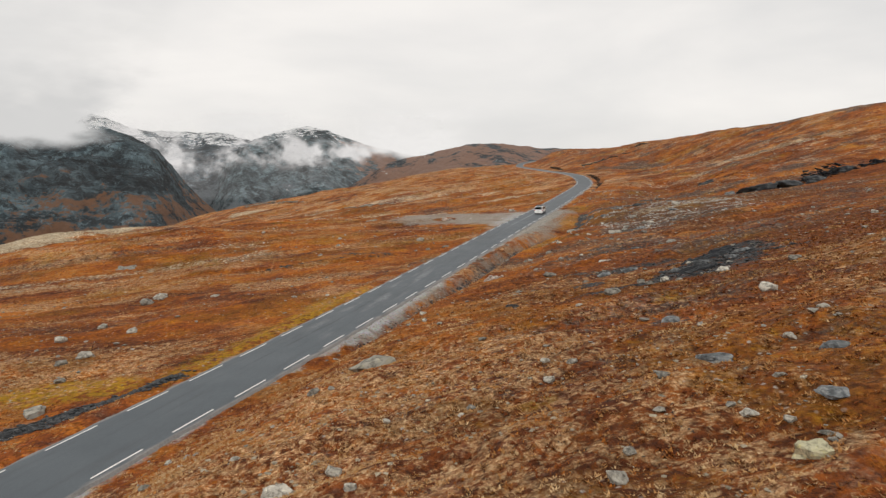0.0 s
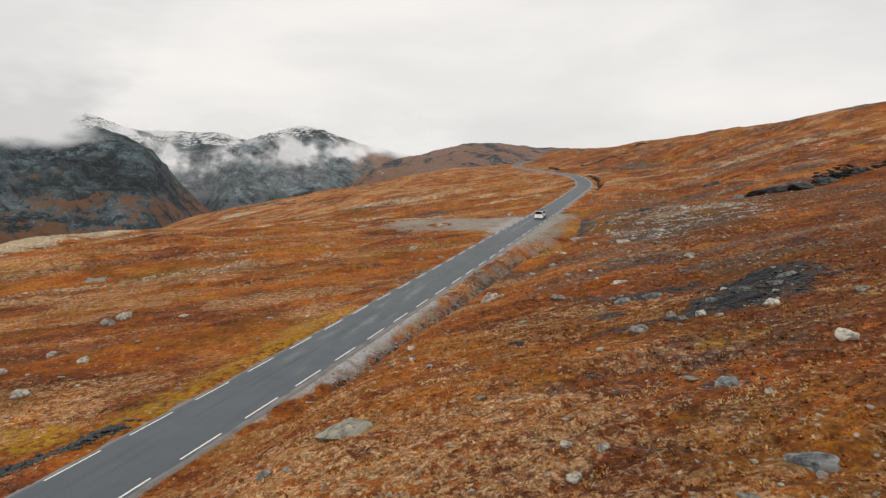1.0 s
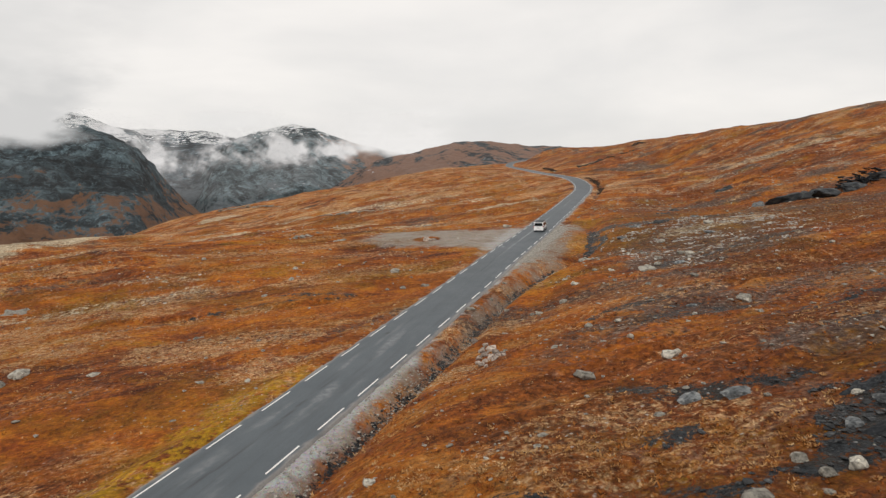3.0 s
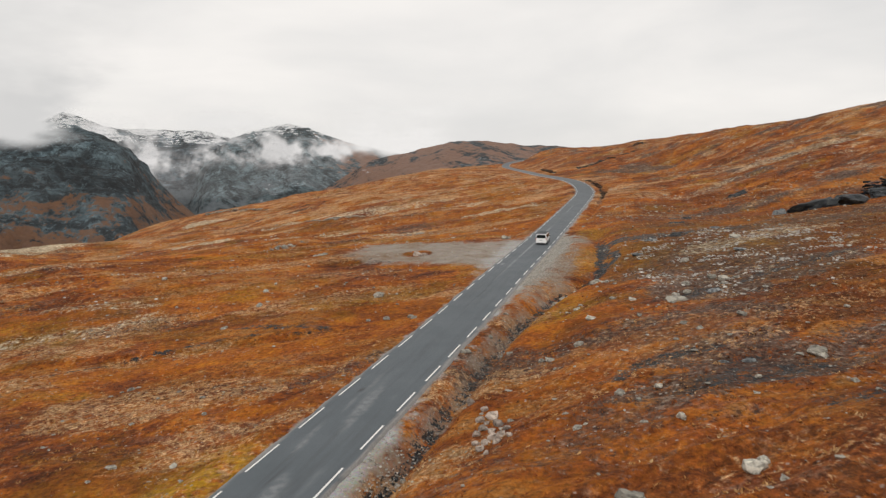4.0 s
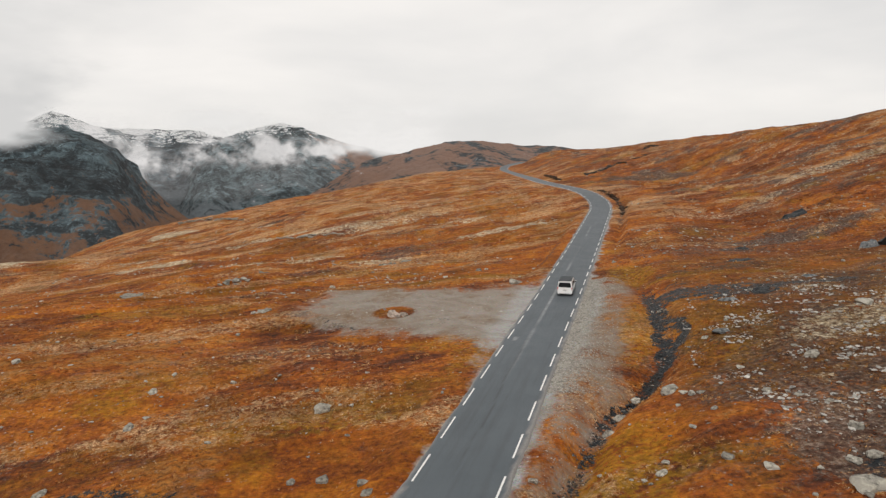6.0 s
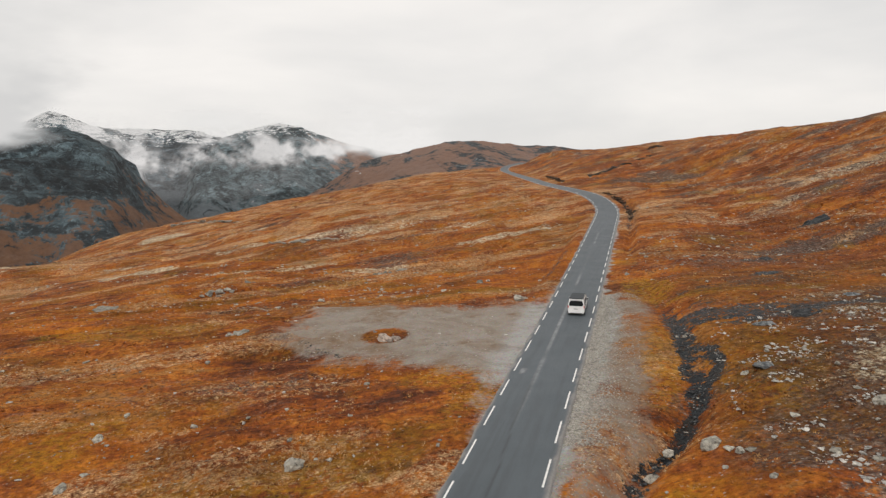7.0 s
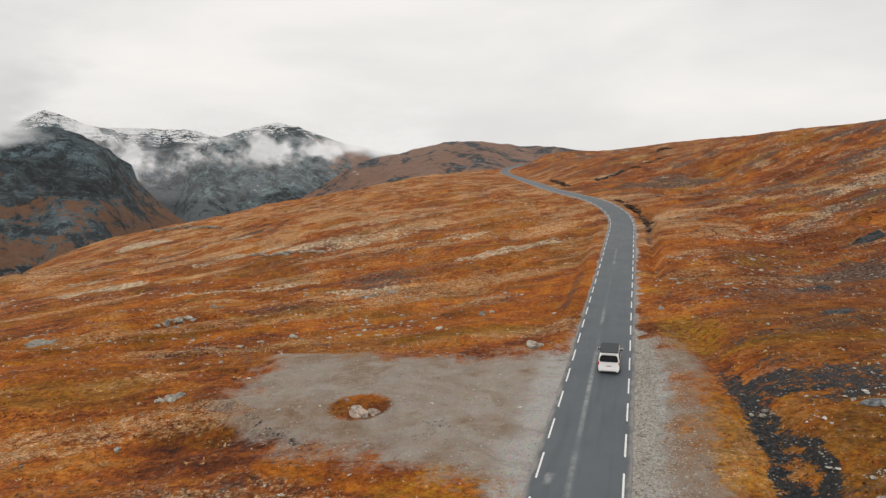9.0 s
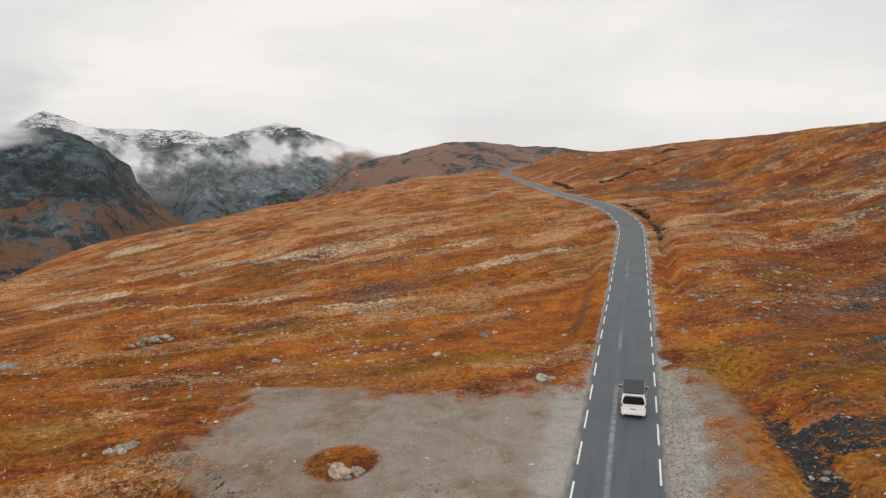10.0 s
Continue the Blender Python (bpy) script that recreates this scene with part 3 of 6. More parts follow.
    c = n.mix(n.math("MULTIPLY", speck, 0.85), c, (0.46, 0.43, 0.38))
    # bare gravel, earth where it is trodden
    gd, gc = n.cells(11.0)
    grav = n.mix(n.noise(0.5, 6, 0.7), (0.33, 0.285, 0.24), (0.52, 0.47, 0.415))
    grav = n.mix(n.attr("shoulder"), grav, n.mix(n.noise(1.6, 5, 0.75), (0.34, 0.345, 0.345), (0.72, 0.72, 0.71)))
    grav = n.mix(0.3, grav, n.mix(1.0, grav, gc, "MULTIPLY"))
    grav = n.mix(n.ramp(n.noise(0.24, 5, 0.65, warp=1.2), (0.49, 0.0), (0.62, 0.5)), grav, (0.215, 0.175, 0.14))
    grav = n.mix(n.math("MULTIPLY", n.attr("dirt"), n.ramp(n.noise(0.6, 5, 0.7), (0.36, 0.4), (0.56, 0.95))), grav, n.mix(n.noise(1.5, 5, 0.7), (0.10, 0.062, 0.040), (0.40, 0.30, 0.215)))
    g = where(n.attr("gravel"), 2.2, 0.7, 0.32, 0.86, 1.0)
    c = n.mix(g, c, grav)
    # wet black stones and peat
    wd, wc = n.cells(3.2)
    wet = n.mix(n.ramp(n.noise(3.4, 6, 0.8), (0.44, 0.0), (0.70, 1.0)), (0.003, 0.004, 0.005), (0.040, 0.050, 0.058))
    wet = n.mix(n.ramp(n.noise(0.45, 5, 0.7), (0.5, 0.0), (0.62, 0.55)), wet, (0.034, 0.026, 0.017))
    wet = n.mix(n.math("MULTIPLY", n.ramp(wd, (0.12, 0.9), (0.25, 0.0)), n.ramp(n.noise(0.9, 4), (0.44, 0.0), (0.54, 1.0))), wet, (0.34, 0.34, 0.33))
    w = where(n.attr("wet"), 4.2, 1.3, 0.40, 0.62, 1.0)
    c = n.mix(w, c, wet)
    n.bump(n.math("ADD", n.math("MULTIPLY", n.noise(2.5, 6, 0.7), 0.7), n.math("MULTIPLY", n.noise(12.0, 3, 0.6), 0.3)), 1.0, 0.30)
    return n.done(c, n.mix(w, (0.92,) * 3, (0.55,) * 3), 0.0, n.mix(w, (0.15,) * 3, (0.16,) * 3))


def tuft_material():
    n = Nodes("grass_blades")
    c = n.ramp(n.attr("tint"), (0.0, (0.09, 0.03, 0.014)), (0.25, (0.20, 0.052, 0.012)), (0.45, (0.31, 0.10, 0.016)), (0.6, (0.36, 0.165, 0.05)), (0.78, (0.43, 0.24, 0.098)), (1.0, (0.56, 0.39, 0.21)))
    c = n.mix(1.0, c, n.ramp(n.noise(5.0, 3), (0.3, 0.7), (0.7, 1.25)), "MULTIPLY")
    return n.done(c, 0.9, 0.0, 0.15)


def stone_material(name, dark, light, lichen, wetness=0.85):
    n = Nodes(name)
    info = n.add("ShaderNodeObjectInfo").outputs["Random"]
    c = n.mix(n.noise(1.6, 6, 0.65), dark, light)
    c = n.mix(n.ramp(n.noise(5.5, 5, 0.7, warp=0.6), (0.52, 0.0), (0.66, 0.7)), c, lichen)
    c = n.mix(n.ramp(n.noise(4.0, 6, 0.75), (0.40, 0.7), (0.50, 0.0)), c, tuple(v * 0.35 for v in dark))
    c = n.mix(1.0, c, n.ramp(info, (0.0, 0.58), (1.0, 1.22)), "MULTIPLY")
    each = n.add("ShaderNodeNewGeometry").outputs["Random Per Island"]
    c = n.mix(1.0, c, n.ramp(each, (0.0, 0.72), (0.6, 1.0), (1.0, 1.34)), "MULTIPLY")
    n.bump(n.math("ADD", n.noise(3.0, 6, 0.7), n.math("MULTIPLY", n.noise(18, 4), 0.25)), 0.7, 0.08)
    return n.done(c, wetness, 0.0, 0.22)


def asphalt_material():
    n = Nodes("asphalt")
    c = n.mix(n.noise(0.22, 5, 0.6), (0.068, 0.082, 0.093), (0.104, 0.121, 0.134))
    c = n.mix(1.0, c, n.ramp(n.noise(60.0, 2), (0.3, 0.78), (0.7, 1.22)), "MULTIPLY")
    along = n.noise(1.0, 4, 0.6, n.stretch((2.2, 0.10, 1.0), 18.3))
    c = n.mix(n.ramp(along, (0.48, 0.0), (0.68, 0.5)), c, (0.060, 0.068, 0.075))
    c = n.mix(n.math("MULTIPLY", n.attr("worn"), n.ramp(n.noise(2.2, 4, 0.65), (0.34, 0.25), (0.6, 1.0))), c, (0.27, 0.28, 0.285))
    c = n.mix(n.attr("frayed"), c, n.mix(n.noise(8.0, 4), (0.12, 0.115, 0.11), (0.34, 0.32, 0.30)))
    c = n.mix(n.attr("tar"), c, (0.03, 0.031, 0.033))
    n.bump(n.noise(45.0, 3), 0.35, 0.02)
    return n.done(c, n.mix(n.noise(0.5, 4), (0.5,) * 3, (0.72,) * 3), 0.0, 0.4)


def paint_material():
    n = Nodes("road_paint")
    c = n.mix(n.ramp(n.noise(7.0, 5, 0.7), (0.56, 0.0), (0.70, 0.8)), (0.78, 0.775, 0.75), (0.30, 0.30, 0.30))
    return n.done(c, 0.6)


def mountain_material(name, rock, pale, moss, moss_low, moss_high, snow_low, snow_high, cover=0.5, slant=0.0, scree=None, patchy=4.2, sweep=None, cleft_shade=0.0):
    n = Nodes(name)
    sep = n.add("ShaderNodeSeparateXYZ")
    n.put(sep.inputs[0], n.co)
    z = sep.outputs[2]
    turn, drawn_out = n.add("ShaderNodeMapping"), n.add("ShaderNodeMapping")
    n.put(turn.inputs["Vector"], n.co), n.put(turn.inputs["Rotation"], (0, radians(slant), 0))
    n.put(drawn_out.inputs["Vector"], turn.outputs[0]), n.put(drawn_out.inputs["Scale"], (0.007, 0.007, 0.04))
    bed = n.noise(1.0, 7, 0.7, drawn_out.outputs[0], 0.5)
    coarse, mid, fine = n.noise(0.004, 6, 0.62), n.noise(0.018, 8, 0.72, warp=0.6), n.noise(0.06, 7, 0.75)
    gut = n.noise(1.0, 6, 0.65, n.stretch((0.02, 0.02, 0.004)))
    # strong tone contrast stands in for lit ledges and shaded cracks
    c = n.mix(n.ramp(n.math("ADD", n.math("MULTIPLY", mid, 0.4), n.math("ADD", n.math("MULTIPLY", bed, 0.4), n.math("MULTIPLY", gut, 0.2))), (0.45, 0.0), (0.56, 1.0)), rock, pale)
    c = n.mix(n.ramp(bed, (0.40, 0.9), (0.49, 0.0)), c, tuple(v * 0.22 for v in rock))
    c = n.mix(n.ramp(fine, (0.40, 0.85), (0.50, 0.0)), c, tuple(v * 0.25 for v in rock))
    c = n.mix(n.ramp(n.noise(0.11, 5, 0.75), (0.54, 0.0), (0.66, 0.7)), c, tuple(v * 1.5 for v in pale))

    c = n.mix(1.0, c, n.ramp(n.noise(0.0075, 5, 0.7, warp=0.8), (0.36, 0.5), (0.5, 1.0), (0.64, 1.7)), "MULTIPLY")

    if cleft_shade:
        # dark upright streaks paint the shade inside clefts
        c = n.mix(n.math("MULTIPLY", n.ramp(n.noise(1.0, 6, 0.7, n.stretch((0.035, 0.035, 0.007), 20), 0.7), (0.40, 1.0), (0.49, 0.0)), cleft_shade), c, tuple(v * 0.2 for v in rock))

    def band(lo, hi):
        m = n.add("ShaderNodeMapRange")
        n.put(m.inputs[0], z), n.put(m.inputs[1], lo), n.put(m.inputs[2], hi)
        return m.outputs[0]
    if scree:
        foot = n.math("ADD", n.math("SUBTRACT", 1.0, band(scree[0], scree[1])), n.math("MULTIPLY", n.math("SUBTRACT", n.math("ADD", n.math("MULTIPLY", coarse, 0.5), n.math("MULTIPLY", bed, 0.5)), 0.5), 3.0))
        c = n.mix(n.ramp(foot, (0.45, 0.0), (0.6, 0.9)), c, n.mix(fine, (0.10, 0.122, 0.135), (0.22, 0.25, 0.27)))
    low = n.math("ADD", n.math("SUBTRACT", 1.0, band(moss_low, moss_high)), n.math("MULTIPLY", n.math("SUBTRACT", n.math("ADD", n.math("MULTIPLY", coarse, 0.22), n.math("ADD", n.math("MULTIPLY", mid, 0.30), n.math("ADD", n.math("MULTIPLY", bed, 0.28), n.math("MULTIPLY", fine, 0.20)))), 0.5), patchy))
    if sweep:
        side = n.add("ShaderNodeMapRange")
        n.put(side.inputs[0], n.math("DIVIDE", sep.outputs[0], sep.outputs[1])), n.put(side.inputs[1], sweep[0]), n.put(side.inputs[2], sweep[1]), n.put(side.inputs[4], sweep[2])
        low = n.math("ADD", low, side.outputs[0])
    c = n.mix(n.ramp(low, (cover, 0.0), (cover + 0.16, 0.9)), c, n.mix(fine, tuple(v * 0.45 for v in moss), tuple(v * 1.25 for v in moss)))
    lie = n.noise(1.0, 6, 0.72, n.stretch((0.045, 0.045, 0.16)))
    top = n.math("ADD", band(snow_low, snow_high), n.math("MULTIPLY", n.math("SUBTRACT", n.math("ADD", n.math("MULTIPLY", lie, 0.55), n.math("MULTIPLY", bed, 0.45)), 0.5), 5.0))
    if snow_low < 1000:
        c = n.mix(n.ramp(top, (0.62, 0.0), (0.70, 1.0)), c, (0.95, 0.955, 0.96))
    n.bump(n.math("ADD", n.math("MULTIPLY", bed, 0.6), n.math("ADD", n.math("MULTIPLY", n.noise(0.03, 8, 0.75), 0.6), n.math("MULTIPLY", n.noise(0.13, 5, 0.7), 0.3))), 1.0, 45.0)
    return n.done(c, 0.9, 0.0, 0.2)


# mist and cloud sheets give off their own light in place of scattered daylight
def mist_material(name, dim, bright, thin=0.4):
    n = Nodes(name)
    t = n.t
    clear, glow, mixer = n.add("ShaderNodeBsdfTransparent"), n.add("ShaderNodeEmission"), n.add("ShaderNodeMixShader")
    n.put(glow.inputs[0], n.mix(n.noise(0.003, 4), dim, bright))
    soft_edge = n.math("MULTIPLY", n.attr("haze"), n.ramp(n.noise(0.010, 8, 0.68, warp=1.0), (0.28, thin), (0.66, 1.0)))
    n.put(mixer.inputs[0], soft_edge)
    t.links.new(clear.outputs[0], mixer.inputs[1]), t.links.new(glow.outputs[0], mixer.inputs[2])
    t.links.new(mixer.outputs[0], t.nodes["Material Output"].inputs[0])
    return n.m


M_HEATH, M_TUFT, M_ASPHALT, M_LINE = heath_material(), tuft_material(), asphalt_material(), paint_material()
M_STONE = stone_material("grey_boulder", (0.205, 0.188, 0.155), (0.54, 0.505, 0.435), (0.60, 0.565, 0.45))
M_PINK_STONE = stone_material("pinkish_stones", (0.30, 0.235, 0.19), (0.56, 0.46, 0.39), (0.50, 0.46, 0.40))
M_YELLOW_STONE = stone_material("lichened_boulder", (0.30, 0.28, 0.19), (0.58, 0.54, 0.36), (0.60, 0.55, 0.24))
M_SLATE = stone_material("wet_slate", (0.006, 0.007, 0.009), (0.030, 0.034, 0.040), (0.085, 0.09, 0.09), 0.62)
M_PALE_SLAB = stone_material("pale_slab", (0.212, 0.195, 0.167), (0.530, 0.485, 0.410), (0.382, 0.340, 0.270))
M_GRAVEL = stone_material("gravel_stones", (0.382, 0.355, 0.310), (0.763, 0.710, 0.621), (0.477, 0.430, 0.360))
M_PALE_STONE = stone_material("pale_stones", (0.42, 0.395, 0.36), (0.78, 0.745, 0.68), (0.66, 0.62, 0.53))
M_BLUE_SLAB = stone_material("blue_grey_slab", (0.085, 0.092, 0.096), (0.245, 0.258, 0.262), (0.40, 0.40, 0.375))
M_MOSSY = stone_material("mossy_block", (0.15, 0.14, 0.115), (0.42, 0.395, 0.33), (0.36, 0.33, 0.23))
M_LICHEN = stone_material("cream_lichen", (0.30, 0.245, 0.165), (0.60, 0.52, 0.385), (0.70, 0.64, 0.50), 0.95)
M_BED = stone_material("bed_stones", (0.010, 0.012, 0.014), (0.085, 0.088, 0.092), (0.26, 0.26, 0.25), 0.6)
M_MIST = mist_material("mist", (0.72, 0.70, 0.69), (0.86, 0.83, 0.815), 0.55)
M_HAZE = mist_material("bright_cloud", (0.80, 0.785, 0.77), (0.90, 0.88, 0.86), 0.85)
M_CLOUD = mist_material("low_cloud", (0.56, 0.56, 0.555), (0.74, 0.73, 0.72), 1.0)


# ---- mesh helpers ----
def mesh(name, verts, faces, material, smooth_shade=False, sharp=None):
    me = bpy.data.meshes.new(name)
    me.from_pydata([tuple(v) for v in verts], [], [tuple(f) for f in faces])
    me.materials.append(material)
    if smooth_shade:
        me.polygons.foreach_set("use_smooth", [True] * len(me.polygons))
        if sharp:
            me.set_sharp_from_angle(angle=radians(sharp))
    return me


def bulk(name, co, faces, material, shade=True):
    """A mesh from arrays of corners and of triangles or quads."""
    me = bpy.data.meshes.new(name)
    k, n = faces.shape[1], len(faces)
    me.vertices.add(len(co))
    me.vertices.foreach_set("co", np.ascontiguousarray(co, dtype=np.float32).reshape(-1))
    me.loops.add(k * n)
    me.loops.foreach_set("vertex_index", np.ascontiguousarray(faces, dtype=np.int32).reshape(-1))
    me.polygons.add(n)
    me.polygons.foreach_set("loop_start", np.arange(n, dtype=np.int32) * k)
    me.polygons.foreach_set("loop_total", np.full(n, k, dtype=np.int32))
    me.polygons.foreach_set("use_smooth", np.full(n, shade))
    me.update(calc_edges=True)
    me.materials.append(material)
    return me


def grid_mesh(name, X, Y, Z, material, shade=True):
    r, c = X.shape
    i = np.arange(r * c).reshape(r, c)
    q = np.stack([i[:-1, :-1], i[:-1, 1:], i[1:, 1:], i[1:, :-1]], -1).reshape(-1, 4)
    return bulk(name, np.stack([X, Y, Z], -1).reshape(-1, 3), q, material, shade)


def give(me, name, values):
    me.attributes.new(name, "FLOAT", "POINT").data.foreach_set("value", np.ascontiguousarray(values, dtype=np.float32).reshape(-1))


def part(name, me, parent, label=""):
    ob = new(name, me)
    ob.parent = parent
    return tagged(ob, label)


def graded(lo, hi, fine_lo, fine_hi, step, grow):
    mid = list(np.arange(fine_lo, fine_hi + 1e-6, step))
    s, v, up = step, mid[-1], []
    while v < hi:
        s *= grow
        v += s
        up.append(v)
    s, v, dn = step, mid[0], []
    while v > lo:
        s *= grow
        v -= s
        dn.append(v)
    return np.array(dn[::-1] + mid + up)


# ---- the ground, one sheet to the horizon ----
xs, ys = graded(-4200, 4200, -64, 94, 0.5, 1.035), graded(-700, 4400, 4, 190, 0.5, 1.014)
GX, GY = np.meshgrid(xs, ys)
GRAVEL = gravel_at(GX, GY)
GZ = height(GX, GY)
bed = np.abs(offset(GX, GY))
level = road_z(np.minimum(GY, 575))
flat = smooth(5.0, 2.6, bed) * (GY < 575)
GZ = GZ * (1 - flat) + (level - 0.10) * flat
GZ = np.where((bed < 2.9) & (GY < 575), np.minimum(GZ, level - 0.06 - 0.4 * smooth(2.5, 2.0, bed)), GZ)
yard = smooth(-1.5, 1.0, inside(LAYBY, GX, GY))
GZ = GZ * (1 - yard * 0.6) + yard * 0.6 * (height(GX, GY, False) * 0.5 + (level - 0.18) * 0.5) + 0.02 * yard
GZ = np.where((bed < 2.9) & (GY < 575), np.minimum(GZ, level - 0.06 - 0.4 * smooth(2.5, 2.0, bed)), GZ)
ground_mesh = grid_mesh("ground", GX, GY, GZ, M_HEATH)
give(ground_mesh, "gravel", GRAVEL)
give(ground_mesh, "wet", wet_at(GX, GY))
give(ground_mesh, "ochre", ochre_at(GX, GY))
give(ground_mesh, "thin", thin_at(GX, GY))
give(ground_mesh, "pale", pale_at(GX, GY))
give(ground_mesh, "straw", straw_at(GX, GY))
give(ground_mesh, "moss", moss_at(GX, GY))
give(ground_mesh, "dusk", dusk_at(GX, GY))
give(ground_mesh, "dirt", dirt_at(GX, GY) * (1 - shoulder_at(GX, GY)))
give(ground_mesh, "olive", olive_at(GX, GY))
give(ground_mesh, "shoulder", shoulder_at(GX, GY))
ground = tagged(new("ground", ground_mesh), "rust-orange autumn heath and moss with bare gravel patches", "ground", kind="structure")


def ground_z(x, y):
    """The height of the ground sheet itself."""
    x, y = np.asarray(x, float), np.asarray(y, float)
    i = np.clip(np.searchsorted(xs, x) - 1, 0, len(xs) - 2)
    j = np.clip(np.searchsorted(ys, y) - 1, 0, len(ys) - 2)
    u, v = (x - xs[i]) / (xs[i + 1] - xs[i]), (y - ys[j]) / (ys[j + 1] - ys[j])
    return (GZ[j, i] * (1 - u) + GZ[j, i + 1] * u) * (1 - v) + (GZ[j + 1, i] * (1 - u) + GZ[j + 1, i + 1] * u) * v


# ---- the road ----
ry = np.concatenate([np.arange(-40, 260, 0.5), np.arange(260, 572, 1.5)])
slope = road_x(ry + .5) - road_x(ry - .5)
k = np.sqrt(1 + slope ** 2)
across = np.concatenate([[-1.06, -1.0], np.linspace(-0.985, 0.985, 37), [1.0, 1.06]])
edge = 2.52 + 0.12 * fbm(ry / 1.3, ry * 0 + 3.3, 3, 2)[:, None]
edge_r = 2.52 + 0.12 * fbm(ry / 1.3, ry * 0 + 8.3, 3, 4)[:, None]
A = across[None, :] * np.where(across < 0, edge, edge_r)
RX = road_x(ry)[:, None] + A / k[:, None]
RY = ry[:, None] - A * (slope / k)[:, None]
RZ = road_z(ry)[:, None] + 0.05 * (1 - (A / 2.5) ** 2) + 0.008 * fbm(RX / 2, RY / 2, 2, 5)
RZ[:, [0, -1]] -= 0.32
road_mesh = grid_mesh("road", RX, RY, RZ, M_ASPHALT)
Yg = ry[:, None] + A * 0
sway = 0.25 * fbm(Yg / 30, Yg * 0 + 1.7, 2, 3)
worn = smooth(0.22, 0.06, np.abs(A + 0.42 + sway * 0.5)) * np.interp(Yg, [104, 112, 128, 150, 153, 172, 176, 186, 189], [0, .5, .95, .8, .15, .1, .8, .8, 0]) * smooth(-0.5, 0.1, fbm(Yg / 5, Yg * 0 + 4.4, 3, 1))
worn = np.maximum(worn, 0.55 * smooth(0.05, 0.5, fbm(A / 0.8 + Yg / 9, Yg / 4.5, 4, 6)) * smooth(1.7, 1.0, np.abs(A)) * np.interp(Yg, [48, 53, 72, 80], [0, 1, 1, 0]))
worn = np.maximum(worn, 0.9 * smooth(0.6, 0.3, np.hypot((A + 1.55) / 0.5, (Yg - 115.6) / 1.3) + 0.4 * fbm(RX / 0.4, RY / 0.4, 2, 3)))
give(road_mesh, "worn", worn)
give(road_mesh, "frayed", smooth(2.28, 2.5, np.abs(A) + 0.2 * fbm(RX / 0.7, RY / 0.7, 3, 6)))
crack = smooth(0.075, 0.03, np.abs(A + 0.5 + 0.5 * fbm(Yg / 7, Yg * 0 + 2.2, 3, 5))) * np.interp(Yg, [40, 46, 62, 66, 92, 96, 112, 116], [0, .7, .7, 0, 0, .6, .6, 0])
give(road_mesh, "tar", np.maximum(crack * 0.8, 0.8 * smooth(1.0, 0.6, np.hypot((A + 1.2) / 0.14, (Yg - 74.0) / 0.45))))
road = tagged(new("road", road_mesh), "narrow grey asphalt mountain road with dashed white edge lines", "road", kind="structure")

# the edge lines: 3 m painted, 2 m gap
sy = np.arange(-40, 330, 0.1)
arc = np.concatenate([[0], np.cumsum(np.sqrt(np.diff(road_x(sy)) ** 2 + np.diff(sy) ** 2 + np.diff(road_z(sy)) ** 2))])
arc -= np.interp(0, sy, arc)
for side, first in ((-1, 2.55), (1, 1.15)):
    for nth in range(-7, 66):
        lo = first + 5 * nth + random.uniform(-0.05, 0.05)
        st = np.interp(np.linspace(lo, lo + 3.05 + random.uniform(-0.08, 0.08), 5), arc, sy)
        sl = road_x(st + .5) - road_x(st - .5)
        kk = np.sqrt(1 + sl ** 2)
        v = []
        for y, s_, k_ in zip(st, sl, kk):
            for o in (2.12, 2.23):
                v.append((float(road_x(y)) + side * o / k_, y - side * o * s_ / k_, float(road_z(y)) + 0.05 * (1 - (o / 2.5) ** 2) + 0.016))
        f = [(2 * i, 2 * i + 1, 2 * i + 3, 2 * i + 2) for i in range(4)]
        part("edge_line_dash", mesh("edge_line_dash", v, f, M_LINE), road)


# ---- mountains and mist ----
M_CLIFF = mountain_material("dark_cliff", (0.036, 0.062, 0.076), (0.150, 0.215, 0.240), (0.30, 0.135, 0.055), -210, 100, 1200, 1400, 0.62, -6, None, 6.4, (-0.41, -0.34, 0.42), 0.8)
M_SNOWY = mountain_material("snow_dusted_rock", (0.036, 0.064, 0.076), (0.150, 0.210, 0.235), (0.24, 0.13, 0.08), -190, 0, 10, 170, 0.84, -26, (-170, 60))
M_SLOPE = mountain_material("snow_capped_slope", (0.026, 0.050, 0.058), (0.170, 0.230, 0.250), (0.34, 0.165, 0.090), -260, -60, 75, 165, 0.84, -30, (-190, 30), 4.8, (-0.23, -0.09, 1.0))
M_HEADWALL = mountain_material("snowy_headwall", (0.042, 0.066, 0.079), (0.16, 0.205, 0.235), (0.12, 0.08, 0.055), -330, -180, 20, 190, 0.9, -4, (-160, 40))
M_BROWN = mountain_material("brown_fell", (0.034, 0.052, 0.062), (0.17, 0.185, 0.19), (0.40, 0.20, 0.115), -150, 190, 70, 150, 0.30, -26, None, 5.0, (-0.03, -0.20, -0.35))


